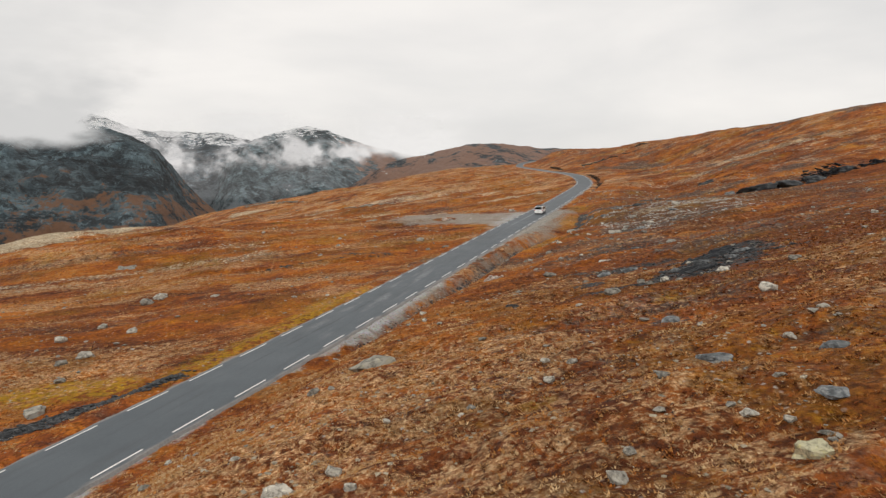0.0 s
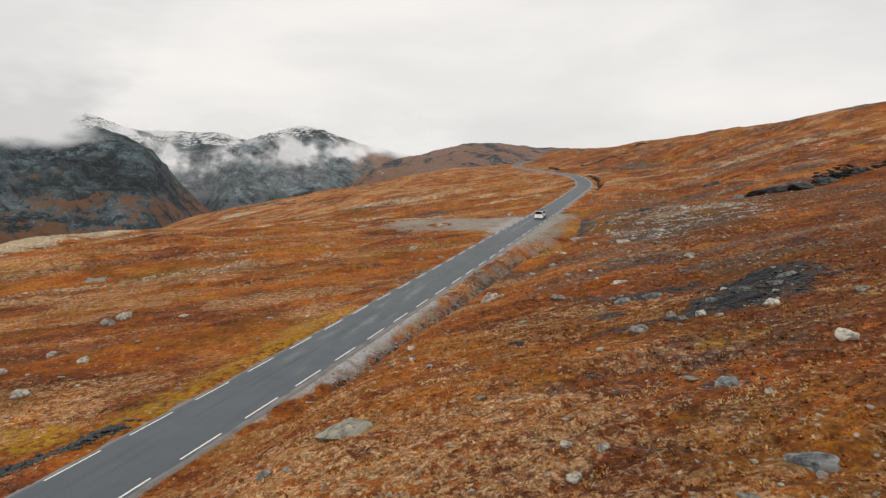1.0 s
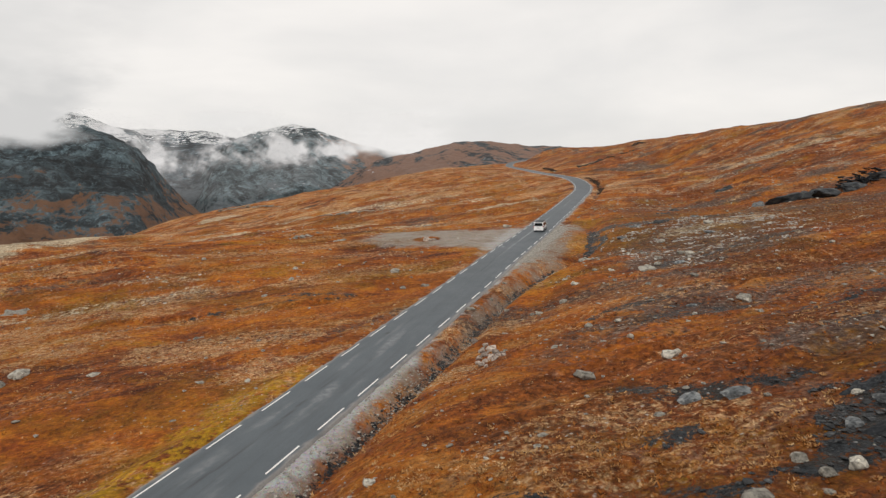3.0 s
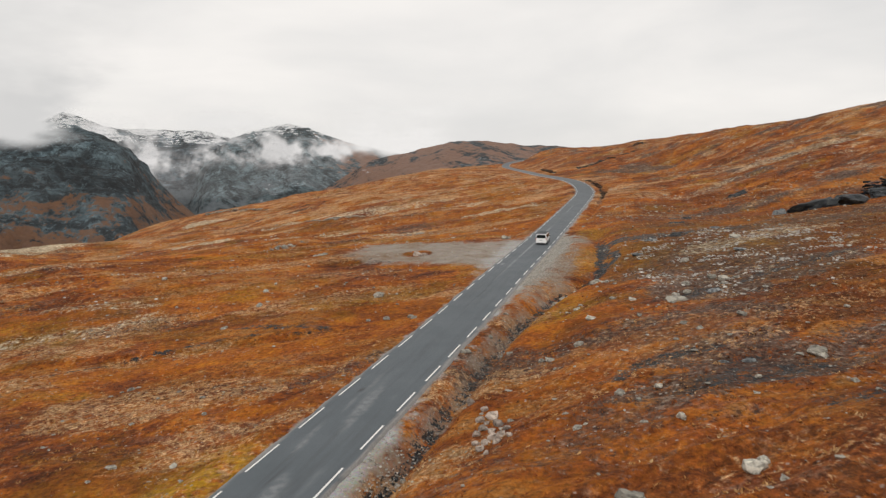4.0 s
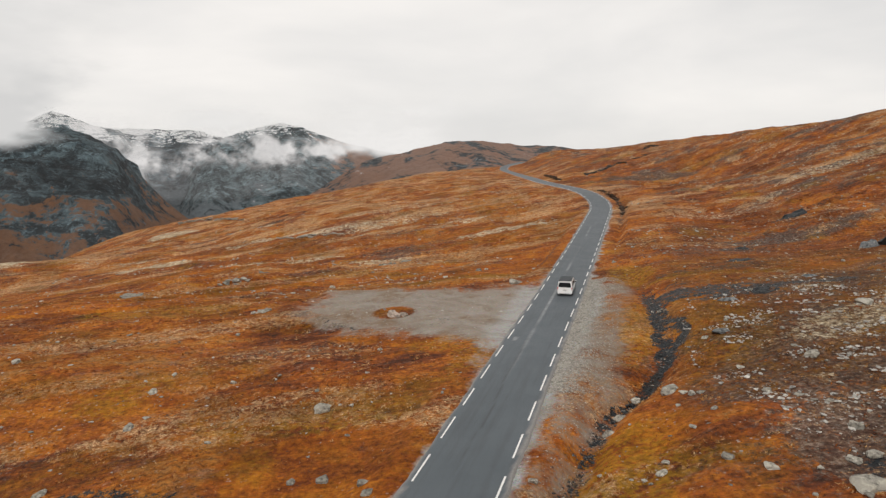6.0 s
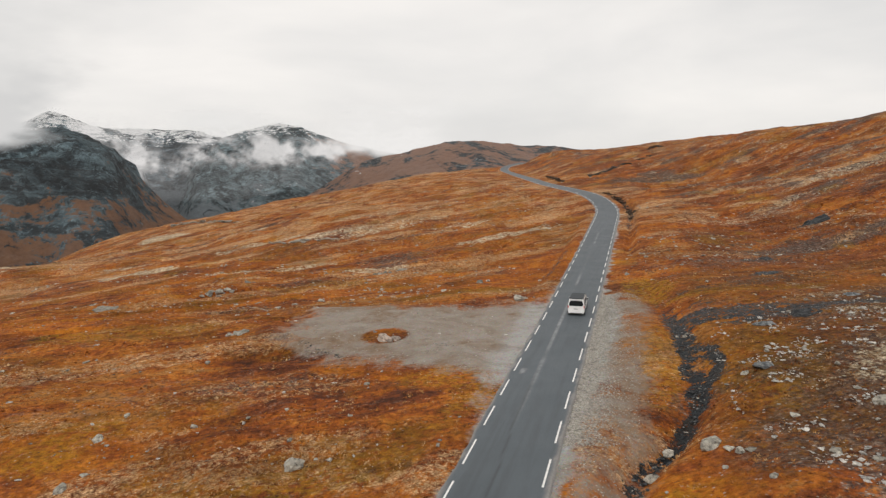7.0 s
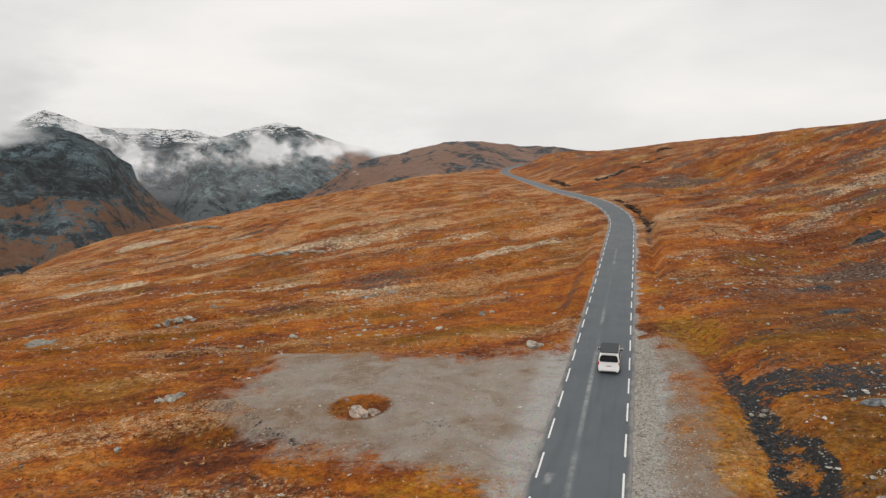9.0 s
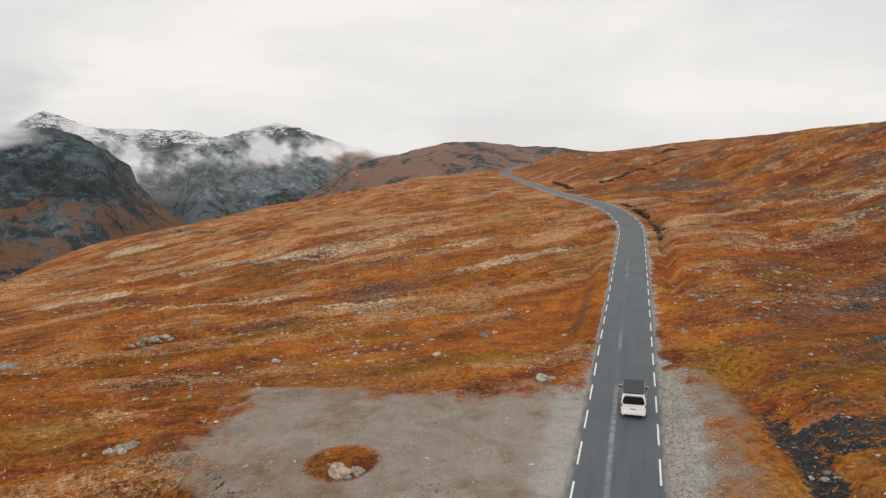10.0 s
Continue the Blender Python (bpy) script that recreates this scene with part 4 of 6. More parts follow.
def mountain(label, az, elev, crest, run, base, material, steep=0.9, craggy=1.0, step=0.08, seed=0):
    """A range: its crest, at that distance, by bearing and elevation in degrees, with a front face and a back."""
    a = np.arange(az[0], az[-1], step)
    e = np.interp(a, az, elev)
    s = np.concatenate([np.linspace(0, 1, 90), np.linspace(1.02, 1.5, 18)])
    rng = crest * (1 + 0.05 * fbm(a / 4, a * 0 + seed, 3, 2))[None, :]
    R = rng - run + run * s[:, None] * np.ones_like(a)[None, :]
    AZ = np.radians(a)[None, :] * np.ones_like(R)
    top = np.tan(np.radians(e))[None, :] * rng
    face = np.where(s <= 1, s ** steep, 1 - 0.7 * (s - 1))[:, None]
    Z = base + (top - base) * face
    X, Y = R * np.sin(AZ), R * np.cos(AZ)
    relief = np.maximum(top - base, 40)
    gul = 1 - np.abs(fbm(X / 150 + seed, Y / 210, 5, 1, 0.55)) * 2
    Z = Z + craggy * relief * (0.09 * gul * (s * (1.25 - np.minimum(s, 1.25)) * 2.2)[:, None] + 0.05 * (1 - 2 * np.abs(fbm(X / 80, Y / 80 + Z / 50, 5, 4, 0.55))) * (1.15 - 0.8 * smooth(0.6, 1.0, s))[:, None] * smooth(0, 0.3, s)[:, None]) - craggy * relief * 0.05
    ob = new("mountain", grid_mesh("mountain", X, Y, Z, material))
    return tagged(ob, label, "mountain", kind="structure")


mountain("dark slate cliff mountain with rusty heath on its foot", [-46, -40, -35.6, -32.4, -29, -25.3, -23.4, -22.3, -21.4, -20.3, -19.2, -18.0, -16, -14],
         [3.0, 3.2, 3.0, 2.9, 2.95, 2.95, 2.45, 1.85, 0.6, -0.9, -2.2, -3.3, -4.8, -6.5], 1450, 620, -165, M_CLIFF, 0.62, 1.0, 0.07, 3)
mountain("dark peak dusted with fresh snow in cloud", [-40, -33, -30.4, -28.2, -26.7, -25.3, -24.1, -22.4, -21.3, -20.4, -19.6],
         [1.7, 2.1, 2.7, 3.3, 4.15, 3.65, 3.3, 2.85, 1.7, -1.5, -5.5], 2100, 700, -150, M_SNOWY, 0.8, 0.7, 0.08, 11)
mountain("far snow-streaked ridge under low cloud", [-28, -24, -22.6, -19.8, -17.3, -15.2, -12],
         [2.6, 2.95, 3.0, 2.95, 3.0, 2.3, 1.3], 3100, 1500, -185, M_HEADWALL, 1.7, 0.5, 0.07, 23)
mountain("snow-capped mountain with grey scree below", [-20.5, -19.0, -18.2, -17.3, -15.2, -13, -10.9, -9.4, -8, -5.7, -3, 2, 6],
         [-4.6, -2.6, -0.6, 1.2, 2.45, 3.1, 3.6, 3.3, 2.65, 2.0, 1.3, 0.4, -1], 2500, 1250, -165, M_SLOPE, 1.6, 0.45, 0.07, 37)
mountain("brown fell with a few snow patches", [-17, -13, -10.5, -8.6, -6.7, -4.4, -2.4, 0.7, 3.1, 4.9, 6.8, 8.1, 10.9, 14, 20],
         [-7.5, -4.8, -3.0, -1.8, -0.6, 0.7, 1.25, 1.95, 2.25, 2.35, 2.15, 1.9, 1.7, 1.35, 0.6], 1350, 800, -140, M_BROWN, 0.9, 0.5, 0.07, 51)


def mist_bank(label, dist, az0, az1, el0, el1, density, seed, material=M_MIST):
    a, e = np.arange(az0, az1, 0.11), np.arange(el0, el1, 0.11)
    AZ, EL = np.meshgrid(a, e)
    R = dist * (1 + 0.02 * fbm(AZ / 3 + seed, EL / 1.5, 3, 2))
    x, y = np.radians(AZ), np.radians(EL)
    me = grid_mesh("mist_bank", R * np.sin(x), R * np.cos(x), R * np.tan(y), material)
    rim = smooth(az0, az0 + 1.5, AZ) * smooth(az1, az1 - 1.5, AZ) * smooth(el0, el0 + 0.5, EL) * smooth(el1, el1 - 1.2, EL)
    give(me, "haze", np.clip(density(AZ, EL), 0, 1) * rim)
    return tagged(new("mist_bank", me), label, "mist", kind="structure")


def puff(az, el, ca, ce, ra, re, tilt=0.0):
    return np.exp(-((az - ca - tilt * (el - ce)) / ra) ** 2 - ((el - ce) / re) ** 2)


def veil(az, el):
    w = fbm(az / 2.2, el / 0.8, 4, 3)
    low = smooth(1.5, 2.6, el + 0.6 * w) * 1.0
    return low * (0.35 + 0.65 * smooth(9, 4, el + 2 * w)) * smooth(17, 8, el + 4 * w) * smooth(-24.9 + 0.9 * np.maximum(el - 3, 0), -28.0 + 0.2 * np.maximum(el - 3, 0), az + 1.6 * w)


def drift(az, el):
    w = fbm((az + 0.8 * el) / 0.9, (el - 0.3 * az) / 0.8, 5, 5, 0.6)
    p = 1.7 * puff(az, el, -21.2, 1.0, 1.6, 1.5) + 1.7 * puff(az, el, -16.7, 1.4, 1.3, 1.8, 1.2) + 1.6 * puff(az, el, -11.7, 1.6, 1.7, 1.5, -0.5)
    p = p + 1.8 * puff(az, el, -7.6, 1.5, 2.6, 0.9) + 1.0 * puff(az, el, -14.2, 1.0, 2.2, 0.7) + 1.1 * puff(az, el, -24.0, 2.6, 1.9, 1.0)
    # the small end terms add an even glowing haze, stronger low down
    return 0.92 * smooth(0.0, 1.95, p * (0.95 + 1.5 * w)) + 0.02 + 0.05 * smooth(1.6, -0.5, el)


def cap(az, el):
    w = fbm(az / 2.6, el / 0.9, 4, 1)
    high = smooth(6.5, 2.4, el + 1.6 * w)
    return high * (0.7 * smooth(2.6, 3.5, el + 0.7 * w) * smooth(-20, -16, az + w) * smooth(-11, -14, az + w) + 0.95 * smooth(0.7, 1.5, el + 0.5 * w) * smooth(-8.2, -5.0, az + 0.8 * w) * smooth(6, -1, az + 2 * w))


def haze_glow(az, el):
    # a faint glowing sheet lifts the far darks like haze, more towards the right
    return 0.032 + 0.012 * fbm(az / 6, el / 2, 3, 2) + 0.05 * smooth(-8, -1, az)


mist_bank("thin glowing sheet that stands in for haze over the valley", 900, -50, 16, -10, 4.5, haze_glow, 4)
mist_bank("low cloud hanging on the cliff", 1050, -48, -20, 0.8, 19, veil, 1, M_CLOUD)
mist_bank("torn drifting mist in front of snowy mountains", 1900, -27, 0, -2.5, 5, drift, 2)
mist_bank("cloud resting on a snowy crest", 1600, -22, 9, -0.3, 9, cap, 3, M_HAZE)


# ---- rocks ----
def rock_mesh(name, seed, material, flat=0.62, cuts=15, sub=3):
    """An angular boulder: a ball cut by planes, roughened."""
    r = random.Random(seed)
    bm = bmesh.new()
    bmesh.ops.create_icosphere(bm, subdivisions=sub, radius=0.62)
    planes = [(Vector((r.uniform(-.3, .3), r.uniform(-.3, .3), 1)).normalized(), r.uniform(0.26, 0.36))]
    for _ in range(cuts):
        n = Vector((r.uniform(-1, 1), r.uniform(-1, 1), r.uniform(-0.5, 1))).normalized()
        planes.append((n, r.uniform(0.27, 0.47)))
    for v in bm.verts:
        for n, d in planes:
            over = v.co.dot(n) - d
            if over > 0:
                v.co -= n * over * 0.95
        v.co += v.co.normalized() * (0.08 * noise.noise(v.co * 4 + Vector((seed, 0, 0))) + 0.05 * noise.noise(v.co * 9))
        v.co *= 0.98
        v.co.z *= flat
    me = bpy.data.meshes.new(name)
    bm.to_mesh(me)
    bm.free()
    me.materials.append(material)
    me.polygons.foreach_set("use_smooth", [True] * len(me.polygons))
    me.set_sharp_from_angle(angle=radians(22))
    return me


BOULDERS = [rock_mesh("boulder", s, M_STONE, f) for s, f in ((1, 0.72), (2, 0.6), (3, 0.85), (4, 0.55), (5, 0.7), (6, 0.5))]
SLABS = [rock_mesh("slab", s, M_BLUE_SLAB, f, 20) for s, f in ((21, 0.42), (22, 0.36), (23, 0.46))]
rr = random.Random(5)


def rest(name, me, x, y, size, label, category, group, sink=0.22, spin=None, stretch=1.0):
    """Sets a rock on the ground, a little sunk in it."""
    ob = new(name, me)
    tall = max(v.co.z for v in me.vertices) * size
    s = size * rr.uniform(0.92, 1.08)
    ob.matrix_world = Matrix.LocRotScale((x, y, float(ground_z(x, y)) + tall * (0.75 - 2 * sink)), Euler((rr.uniform(-.18, .18), rr.uniform(-.18, .18), rr.uniform(0, 6.28) if spin is None else spin)), (s * stretch, s, s))
    return tagged(ob, label, category, group)


# x, y, width
NEAR_HILLSIDE = [(4.2, 15.8, 0.7), (6.9, 21.0, 0.59), (-3.5, 21.2, 0.72), (-5.1, 20.2, 0.95), (4.0, 25.0, 0.48), (5.0, 26.3, 0.46), (1.0, 24.0, 0.38), (15.0, 31.2, 0.85), (12.0, 23.3, 0.49), (-2.6, 18.2, 0.4), (4.1, 26.8, 0.4), (8.8, 16.8, 0.34), (8.2, 17.8, 0.5), (4.8, 16.9, 0.33), (16.0, 39.0, 0.8)]
HILLSIDE = [(19.5, 37.8, 0.7), (7.3, 36.4, 0.45), (22.9, 68.3, 1.1), (8.7, 54.8, 1.05), (9.7, 39.0, 1.0), (13.0, 54.9, 0.88), (13.4, 55.3, 0.5), (8.6, 63.2, 0.55), (13.0, 39.9, 0.6), (13.4, 38.8, 0.4), (11.6, 38.8, 0.35), (16.3, 45.2, 0.45), (12.4, 79.7, 0.8), (10.1, 78.4, 0.85), (9.6, 78.9, 0.5), (14.6, 85.5, 0.95),
            (17.8, 83.6, 0.5), (19.3, 78.6, 0.6), (19.6, 76.4, 0.65), (13.4, 66.1, 0.42), (22.5, 76.9, 0.7), (6.7, 86.2, 0.55), (8.6, 92.4, 0.65), (15.4, 92.9, 0.52), (14.9, 92.1, 0.63)]
for x, y, w in NEAR_HILLSIDE + HILLSIDE:
    rest("boulder", rr.choice(BOULDERS), x, y, w, "grey weathered boulder half sunk in rusty heath", "boulder", "boulders on the uphill heath")
BELOW = [(-31.0, 71.0, 1.55), (-30.1, 72.6, 1.70), (-23.9, 71.2, 1.0), (-26.8, 58.4, 1.08), (-31.9, 56.0, 1.08), (-27.8, 48.6, 0.95), (-26.8, 50.3, 1.25), (-25.7, 44.8, 0.97), (-23.5, 38.2, 1.4), (-30.5, 60.6, 1.1), (-3.5, 104.3, 1.45), (-2.0, 94.6, 0.82), (0.1, 93.2, 0.8), (0.5, 91.6, 0.75), (-3.8, 94.9, 0.58), (-17.2, 95.6, 0.72), (-16.5, 109.3, 0.78), (-16.1, 112.7, 0.56), (-15.9, 103.6, 0.78), (-30.6, 116.8, 0.8), (-0.3, 115.5, 0.55), (-14.0, 123.3, 0.5), (-1.9, 158.2, 0.6), (11.5, 159.2, 1.0), (14.0, 139.3, 1.2), (14.7, 139.8, 0.6), (-9.8, 158.0, 1.0), (-12.9, 155.8, 0.75), (-14.6, 154.3, 0.65)]
for x, y, w in BELOW:
    rest("boulder", rr.choice(BOULDERS), x, y, w, "pale grey boulder resting on orange moss", "boulder", "boulders on the downhill heath")
DITCHSIDE = [(4.5, 81.9, 0.8), (17.75, 105.2, 0.8), (19.1, 102.9, 1.3), (19.6, 101.7, 0.6), (19.9, 101.1, 0.5), (15.75, 102.0, 1.0), (14.4, 99.8, 0.75), (20.4, 101.0, 0.55), (24.2, 103.8, 0.53), (23.4, 98.6, 0.6), (25.2, 122.5, 0.55), (24.7, 122.9, 0.4), (25.7, 122.3, 0.45), (24.7, 110.9, 0.6), (38.0, 112.5, 1.5), (28.6, 103.1, 1.0)]
for x, y, w in DITCHSIDE:
    rest("boulder", rr.choice(BOULDERS), x, y, w, "light grey boulder beside the stony stream bed", "boulder", "boulders along the ditch and stream")
HEAP = [(4.3, 72.6, 0.85), (4.6, 69.3, 0.7), (5.3, 69.8, 1.0), (5.4, 68.2, 0.8), (4.6, 67.7, 0.7), (4.2, 66.7, 0.6), (4.9, 65.6, 0.75), (5.3, 65.4, 0.8), (4.5, 64.8, 0.6), (4.0, 65.4, 0.5), (4.2, 64.0, 0.55), (5.0, 64.3, 0.65), (5.0, 66.8, 0.6), (5.7, 66.6, 0.5), (4.9, 68.7, 0.5), (4.4, 63.2, 0.4), (5.6, 64.6, 0.45), (4.9, 70.9, 0.55)]
PINK = [rock_mesh("boulder", s, M_PINK_STONE, f) for s, f in ((61, 0.8), (62, 0.65), (63, 0.9))]
for x, y, w in HEAP:
    rest("boulder", rr.choice(PINK), x, y, w * 0.9, "pinkish-grey stone of a heap beside the ditch", "boulder", "heap of stones by the ditch", 0.12)
STONY = [(21.75, 86.7, 1.65), (23.6, 89.4, 0.85), (22.6, 89.3, 0.7), (19.15, 89.8, 0.7), (17.9, 91.5, 0.7), (27.4, 93.5, 1.2), (27.8, 91.9, 1.25), (28.8, 91.6, 0.65), (27.2, 90.5, 0.65), (24.6, 92.4, 0.7)]
for x, y, w in STONY:
    rest("boulder", rr.choice(BOULDERS), x, y, w, "greenish-grey boulder among stones on the slope", "boulder", "boulders on the stony slope")
for x, y, w in [(0.3, 126.1, 1.25), (1.35, 126.2, 0.9), (0.9, 125.6, 0.5), (-0.6, 128.4, 0.42)]:
    rest("boulder", rr.choice(PINK), x, y, w, "pale boulder on the turf island of the lay-by", "boulder", "boulders in the lay-by")
rest("boulder", rock_mesh("boulder", 31, M_YELLOW_STONE, 0.85), 8.3, 14.8, 1.02, "boulder crusted with yellow-green lichen", "boulder", "boulders on the uphill heath")
rest("boulder", rock_mesh("boulder", 44, M_MOSSY, 0.62, 22), -3.3, 32.3, 1.75, "long grey block of rock on the bank above the road", "boulder", "boulders on the uphill heath", 0.14, spin=0.35, stretch=1.3)
for x, y, w in [(9.3, 22.8, 1.15), (10.4, 17.6, 0.95), (9.9, 29.4, 1.0), (12.4, 21.3, 0.95), (11.5, 48.4, 1.15), (13.2, 47.8, 1.4), (14.6, 42.6, 0.8), (16.8, 43.9, 1.2), (18.4, 43.4, 0.9), (19.6, 44.6, 1.1), (26.3, 111.4, 1.6), (30.7, 120.1, 1.5), (34.8, 103.7, 1.3), (19.5, 69.2, 0.9), (18.1, 69.4, 0.75), (41.6, 126.7, 1.6), (25.5, 88.2, 1.0)]:
    rest("rock_slab", rr.choice(SLABS), x, y, w, "flat grey rock slab lying in the heath", "rock slab", "slabs on the uphill heath", 0.3, rr.uniform(-0.4, 0.9), 1.25)


def outcrop(x, y, long, wide, tall, turn, label, material, seed, lift=0.0):
    """A bedded outcrop: broken shelves of slate that step up to a low wall on one side."""
    nu, nv = int(70 + long * 2), 46
    u, v = np.meshgrid(np.linspace(-1, 1, nu), np.linspace(-1, 1, nv))
    c, s = math.cos(radians(turn)), math.sin(radians(turn))
    wob = 0.22 * fbm(u * long / 4 + seed, v * 0 + seed, 4, 3)
    X = x + c * u * long / 2 - s * (v + wob) * wide / 2
    Y = y + s * u * long / 2 + c * (v + wob) * wide / 2
    rim = smooth(1.0, 0.55, np.abs(u) + 0.25 * fbm(u * 3 + seed, v * 2, 3, 5)) * smooth(1.0, 0.7, np.abs(v))
    up = (v + 1) / 2 + 0.5 * fbm(u * long / 3.5, v * 1.6 + seed, 4, 1)
    step = np.floor(up * 4) / 4 + smooth(0.55, 1.0, up * 4 - np.floor(up * 4)) / 4
    bare = smooth(-0.32, 0.1, fbm(X / 2.6 + seed, Y / 1.8, 4, 2))
    Z = ground_z(X, Y) - 0.12 + lift + rim * bare * (tall * np.clip(step, 0, 1.3) + 0.14 * fbm(X / 0.8, Y / 0.8, 3, 6) + 0.14) - (1 - rim * bare) * 0.3
    return tagged(new("rock_outcrop", grid_mesh("rock_outcrop", X, Y, Z, material)), label, "rock outcrop", "slate outcrops")


DARK = "dark wet slate outcrop breaking through the heath"
outcrop(18.0, 45.3, 5.0, 1.5, 0.22, 8, DARK, M_SLATE, 3)
outcrop(15.5, 41.6, 3.6, 1.2, 0.16, 12, DARK, M_SLATE, 8)
M_CRAG = stone_material("dark_crag", (0.012, 0.014, 0.017), (0.060, 0.067, 0.072), (0.14, 0.14, 0.13), 0.6)
CRAGS = [rock_mesh("rock_outcrop", s, M_CRAG, f, 18, 4) for s, f in ((71, 0.7), (72, 0.62), (73, 0.66))]
for nth, (x, y, w, wide, spin) in enumerate([(68.6, 148.2, 5.4, 1.8, 0.2), (75.0, 149.6, 4.4, 2.0, 0.3), (82.0, 152.8, 4.2, 2.0, 0.42), (91.0, 157.5, 4.0, 1.9, 0.4)]):
    rest("rock_outcrop", CRAGS[nth % 3], x, y, w, "low dark crag of layered rock on the hillside", "rock outcrop", "crags above the stream", 0.22, spin, wide)
outcrop(-0.6, 30.2, 2.6, 0.9, 0.12, 5, DARK, M_SLATE, 31)
outcrop(61.0, 147.0, 4.0, 2.4, 1.2, 0, "blue-grey rock at the end of a dark outcrop", M_BLUE_SLAB, 6)
outcrop(48.0, 156.0, 4.5, 1.8, 0.35, 10, DARK, M_BED, 12)
outcrop(42.0, 142.5, 3.4, 1.2, 0.25, 8, DARK, M_BED, 14)
outcrop(67, 176, 7, 3, 0.6, 12, "dark grey rock breaking through rusty heath", M_CRAG, 7)
outcrop(34, 121, 4, 1.6, 0.3, 12, "blue-grey rock breaking through rusty heath", M_BED, 10)


def ledge_blocks(material, seed):
    """A few weathered flat blocks, one unit wide, for the ledges of one kind of rock."""
    r = np.random.RandomState(seed)
    corner = np.array([(x, y, z) for z in (-1, 1) for y in (-1, 1) for x in (-1, 1)], float) * 0.5
    q = [(0, 2, 3, 1), (4, 5, 7, 6), (0, 1, 5, 4), (2, 6, 7, 3), (0, 4, 6, 2), (1, 3, 7, 5)]
    return [mesh("block", (corner * (1 + r.uniform(-0.42, 0.2, (8, 3)))).tolist(), q, material) for _ in range(7)]


M_LEDGE = stone_material("weathered_ledge", (0.026, 0.024, 0.023), (0.125, 0.115, 0.105), (0.26, 0.235, 0.20), 0.7)
M_PEAT = stone_material("peaty_bank", (0.026, 0.016, 0.011), (0.115, 0.070, 0.046), (0.24, 0.18, 0.13), 0.9)
BLOCKS = {m.name: ledge_blocks(m, 90 + i) for i, m in enumerate((M_LEDGE, M_PEAT, M_SLATE, M_PALE_SLAB))}


def ledge(pts, tall, material, seed, label="dark layered rock ledge along the hillside", dense=1.0):
    """A broken scarp of bedded rock along a line: flat blocks lying on one another, stepping back into the slope."""
    r = np.random.RandomState(seed)
    pts = np.array(pts, float)
    run = np.concatenate([[0], np.cumsum(np.hypot(*np.diff(pts, axis=0).T))])
    n = int(run[-1] * (2.2 + 2.4 * tall) * dense)
    u = r.uniform(0, run[-1], n)
    up = tall * smooth(0, 3, u) * smooth(run[-1], run[-1] - 3, u) * smooth(-0.25, 0.4, fbm(u / 3.5 + seed, u * 0 + seed, 4, 3))
    keep = up > 0.10
    u, up = u[keep], up[keep]
    px, py = np.interp(u, run, pts[:, 0]), np.interp(u, run, pts[:, 1])
    k = np.clip(np.searchsorted(run, u) - 1, 0, len(pts) - 2)
    way = np.arctan2(*(pts[k + 1] - pts[k]).T[::-1])
    base = new("rock_ledge")
    base.location = (px[0], py[0], float(ground_z(px[0], py[0])))
    for i in range(len(u)):
        a = way[i] + r.normal(0, 0.3)
        lift = r.uniform(-0.2, 0.9) * up[i]
        back = lift * 0.9 + r.normal(0.1, 0.5)
        side = 1.0 if math.cos(way[i]) > 0 else -1.0
        x, y = px[i] - math.sin(way[i]) * back * side, py[i] + math.cos(way[i]) * back * side
        big = r.uniform(0.5, 1.25)
        z = max(float(ground_z(px[i], py[i])) + lift, float(ground_z(x, y)) - 0.05)
        block = part("block", r.choice(BLOCKS[material.name]), base)
        block.location = (x - px[0], y - py[0], z - base.location.z)
        block.rotation_euler = (r.normal(0, 0.10), r.normal(0, 0.10), a)
        block.scale = (big * r.uniform(0.8, 1.5), big * r.uniform(0.6, 1.0), r.uniform(0.12, 0.34))
    return tagged(base, label, "rock ledge", "ledges on the hillside")


ledge([(61.7, 309), (66, 313), (71, 318), (76, 322), (82, 324)], 0.8, M_LEDGE, 3)
ledge([(84, 326), (90, 334), (97, 345), (103, 351)], 0.45, M_LEDGE, 5, dense=0.6)
ledge([(100, 362), (106, 366), (113, 370), (121, 374)], 1.0, M_LEDGE, 7, dense=1.3)
ledge([(52.0, 304), (53.2, 318), (54.0, 333), (55.0, 348)], 0.7, M_PEAT, 11, "dark rock bank above the far road")
ledge([(46.0, 206), (49.4, 217), (51.8, 229), (53.2, 240), (53.4, 256)], 0.34, M_PEAT, 13, "dark peat and rock bank beside the road's bend", 0.7)
ledge([(71, 148.5), (78, 151), (86, 155), (95, 158.5), (106, 161.5), (118, 164)], 2.3, M_SLATE, 15, DARK)
ledge([(80, 154.5), (88, 158), (97, 161)], 1.6, M_SLATE, 17, DARK)
PALE = "pale bare rock showing through orange moss"
for n_, (x, y, w) in enumerate([(-45.3, 97.6, 3.6), (-13.5, 131.4, 1.6), (-28.6, 171.2, 3.0), (-26.2, 172.6, 3.0), (-3.2, 182.5, 3.2), (-40.7, 164.5, 4.2), (-24.6, 181.0, 3.0), (0.5, 184.0, 2.4)]):
    outcrop(x, y, w, w * 0.55, 0.3, 12 + 5 * n_ % 17, PALE, M_PALE_SLAB, 40 + n_)
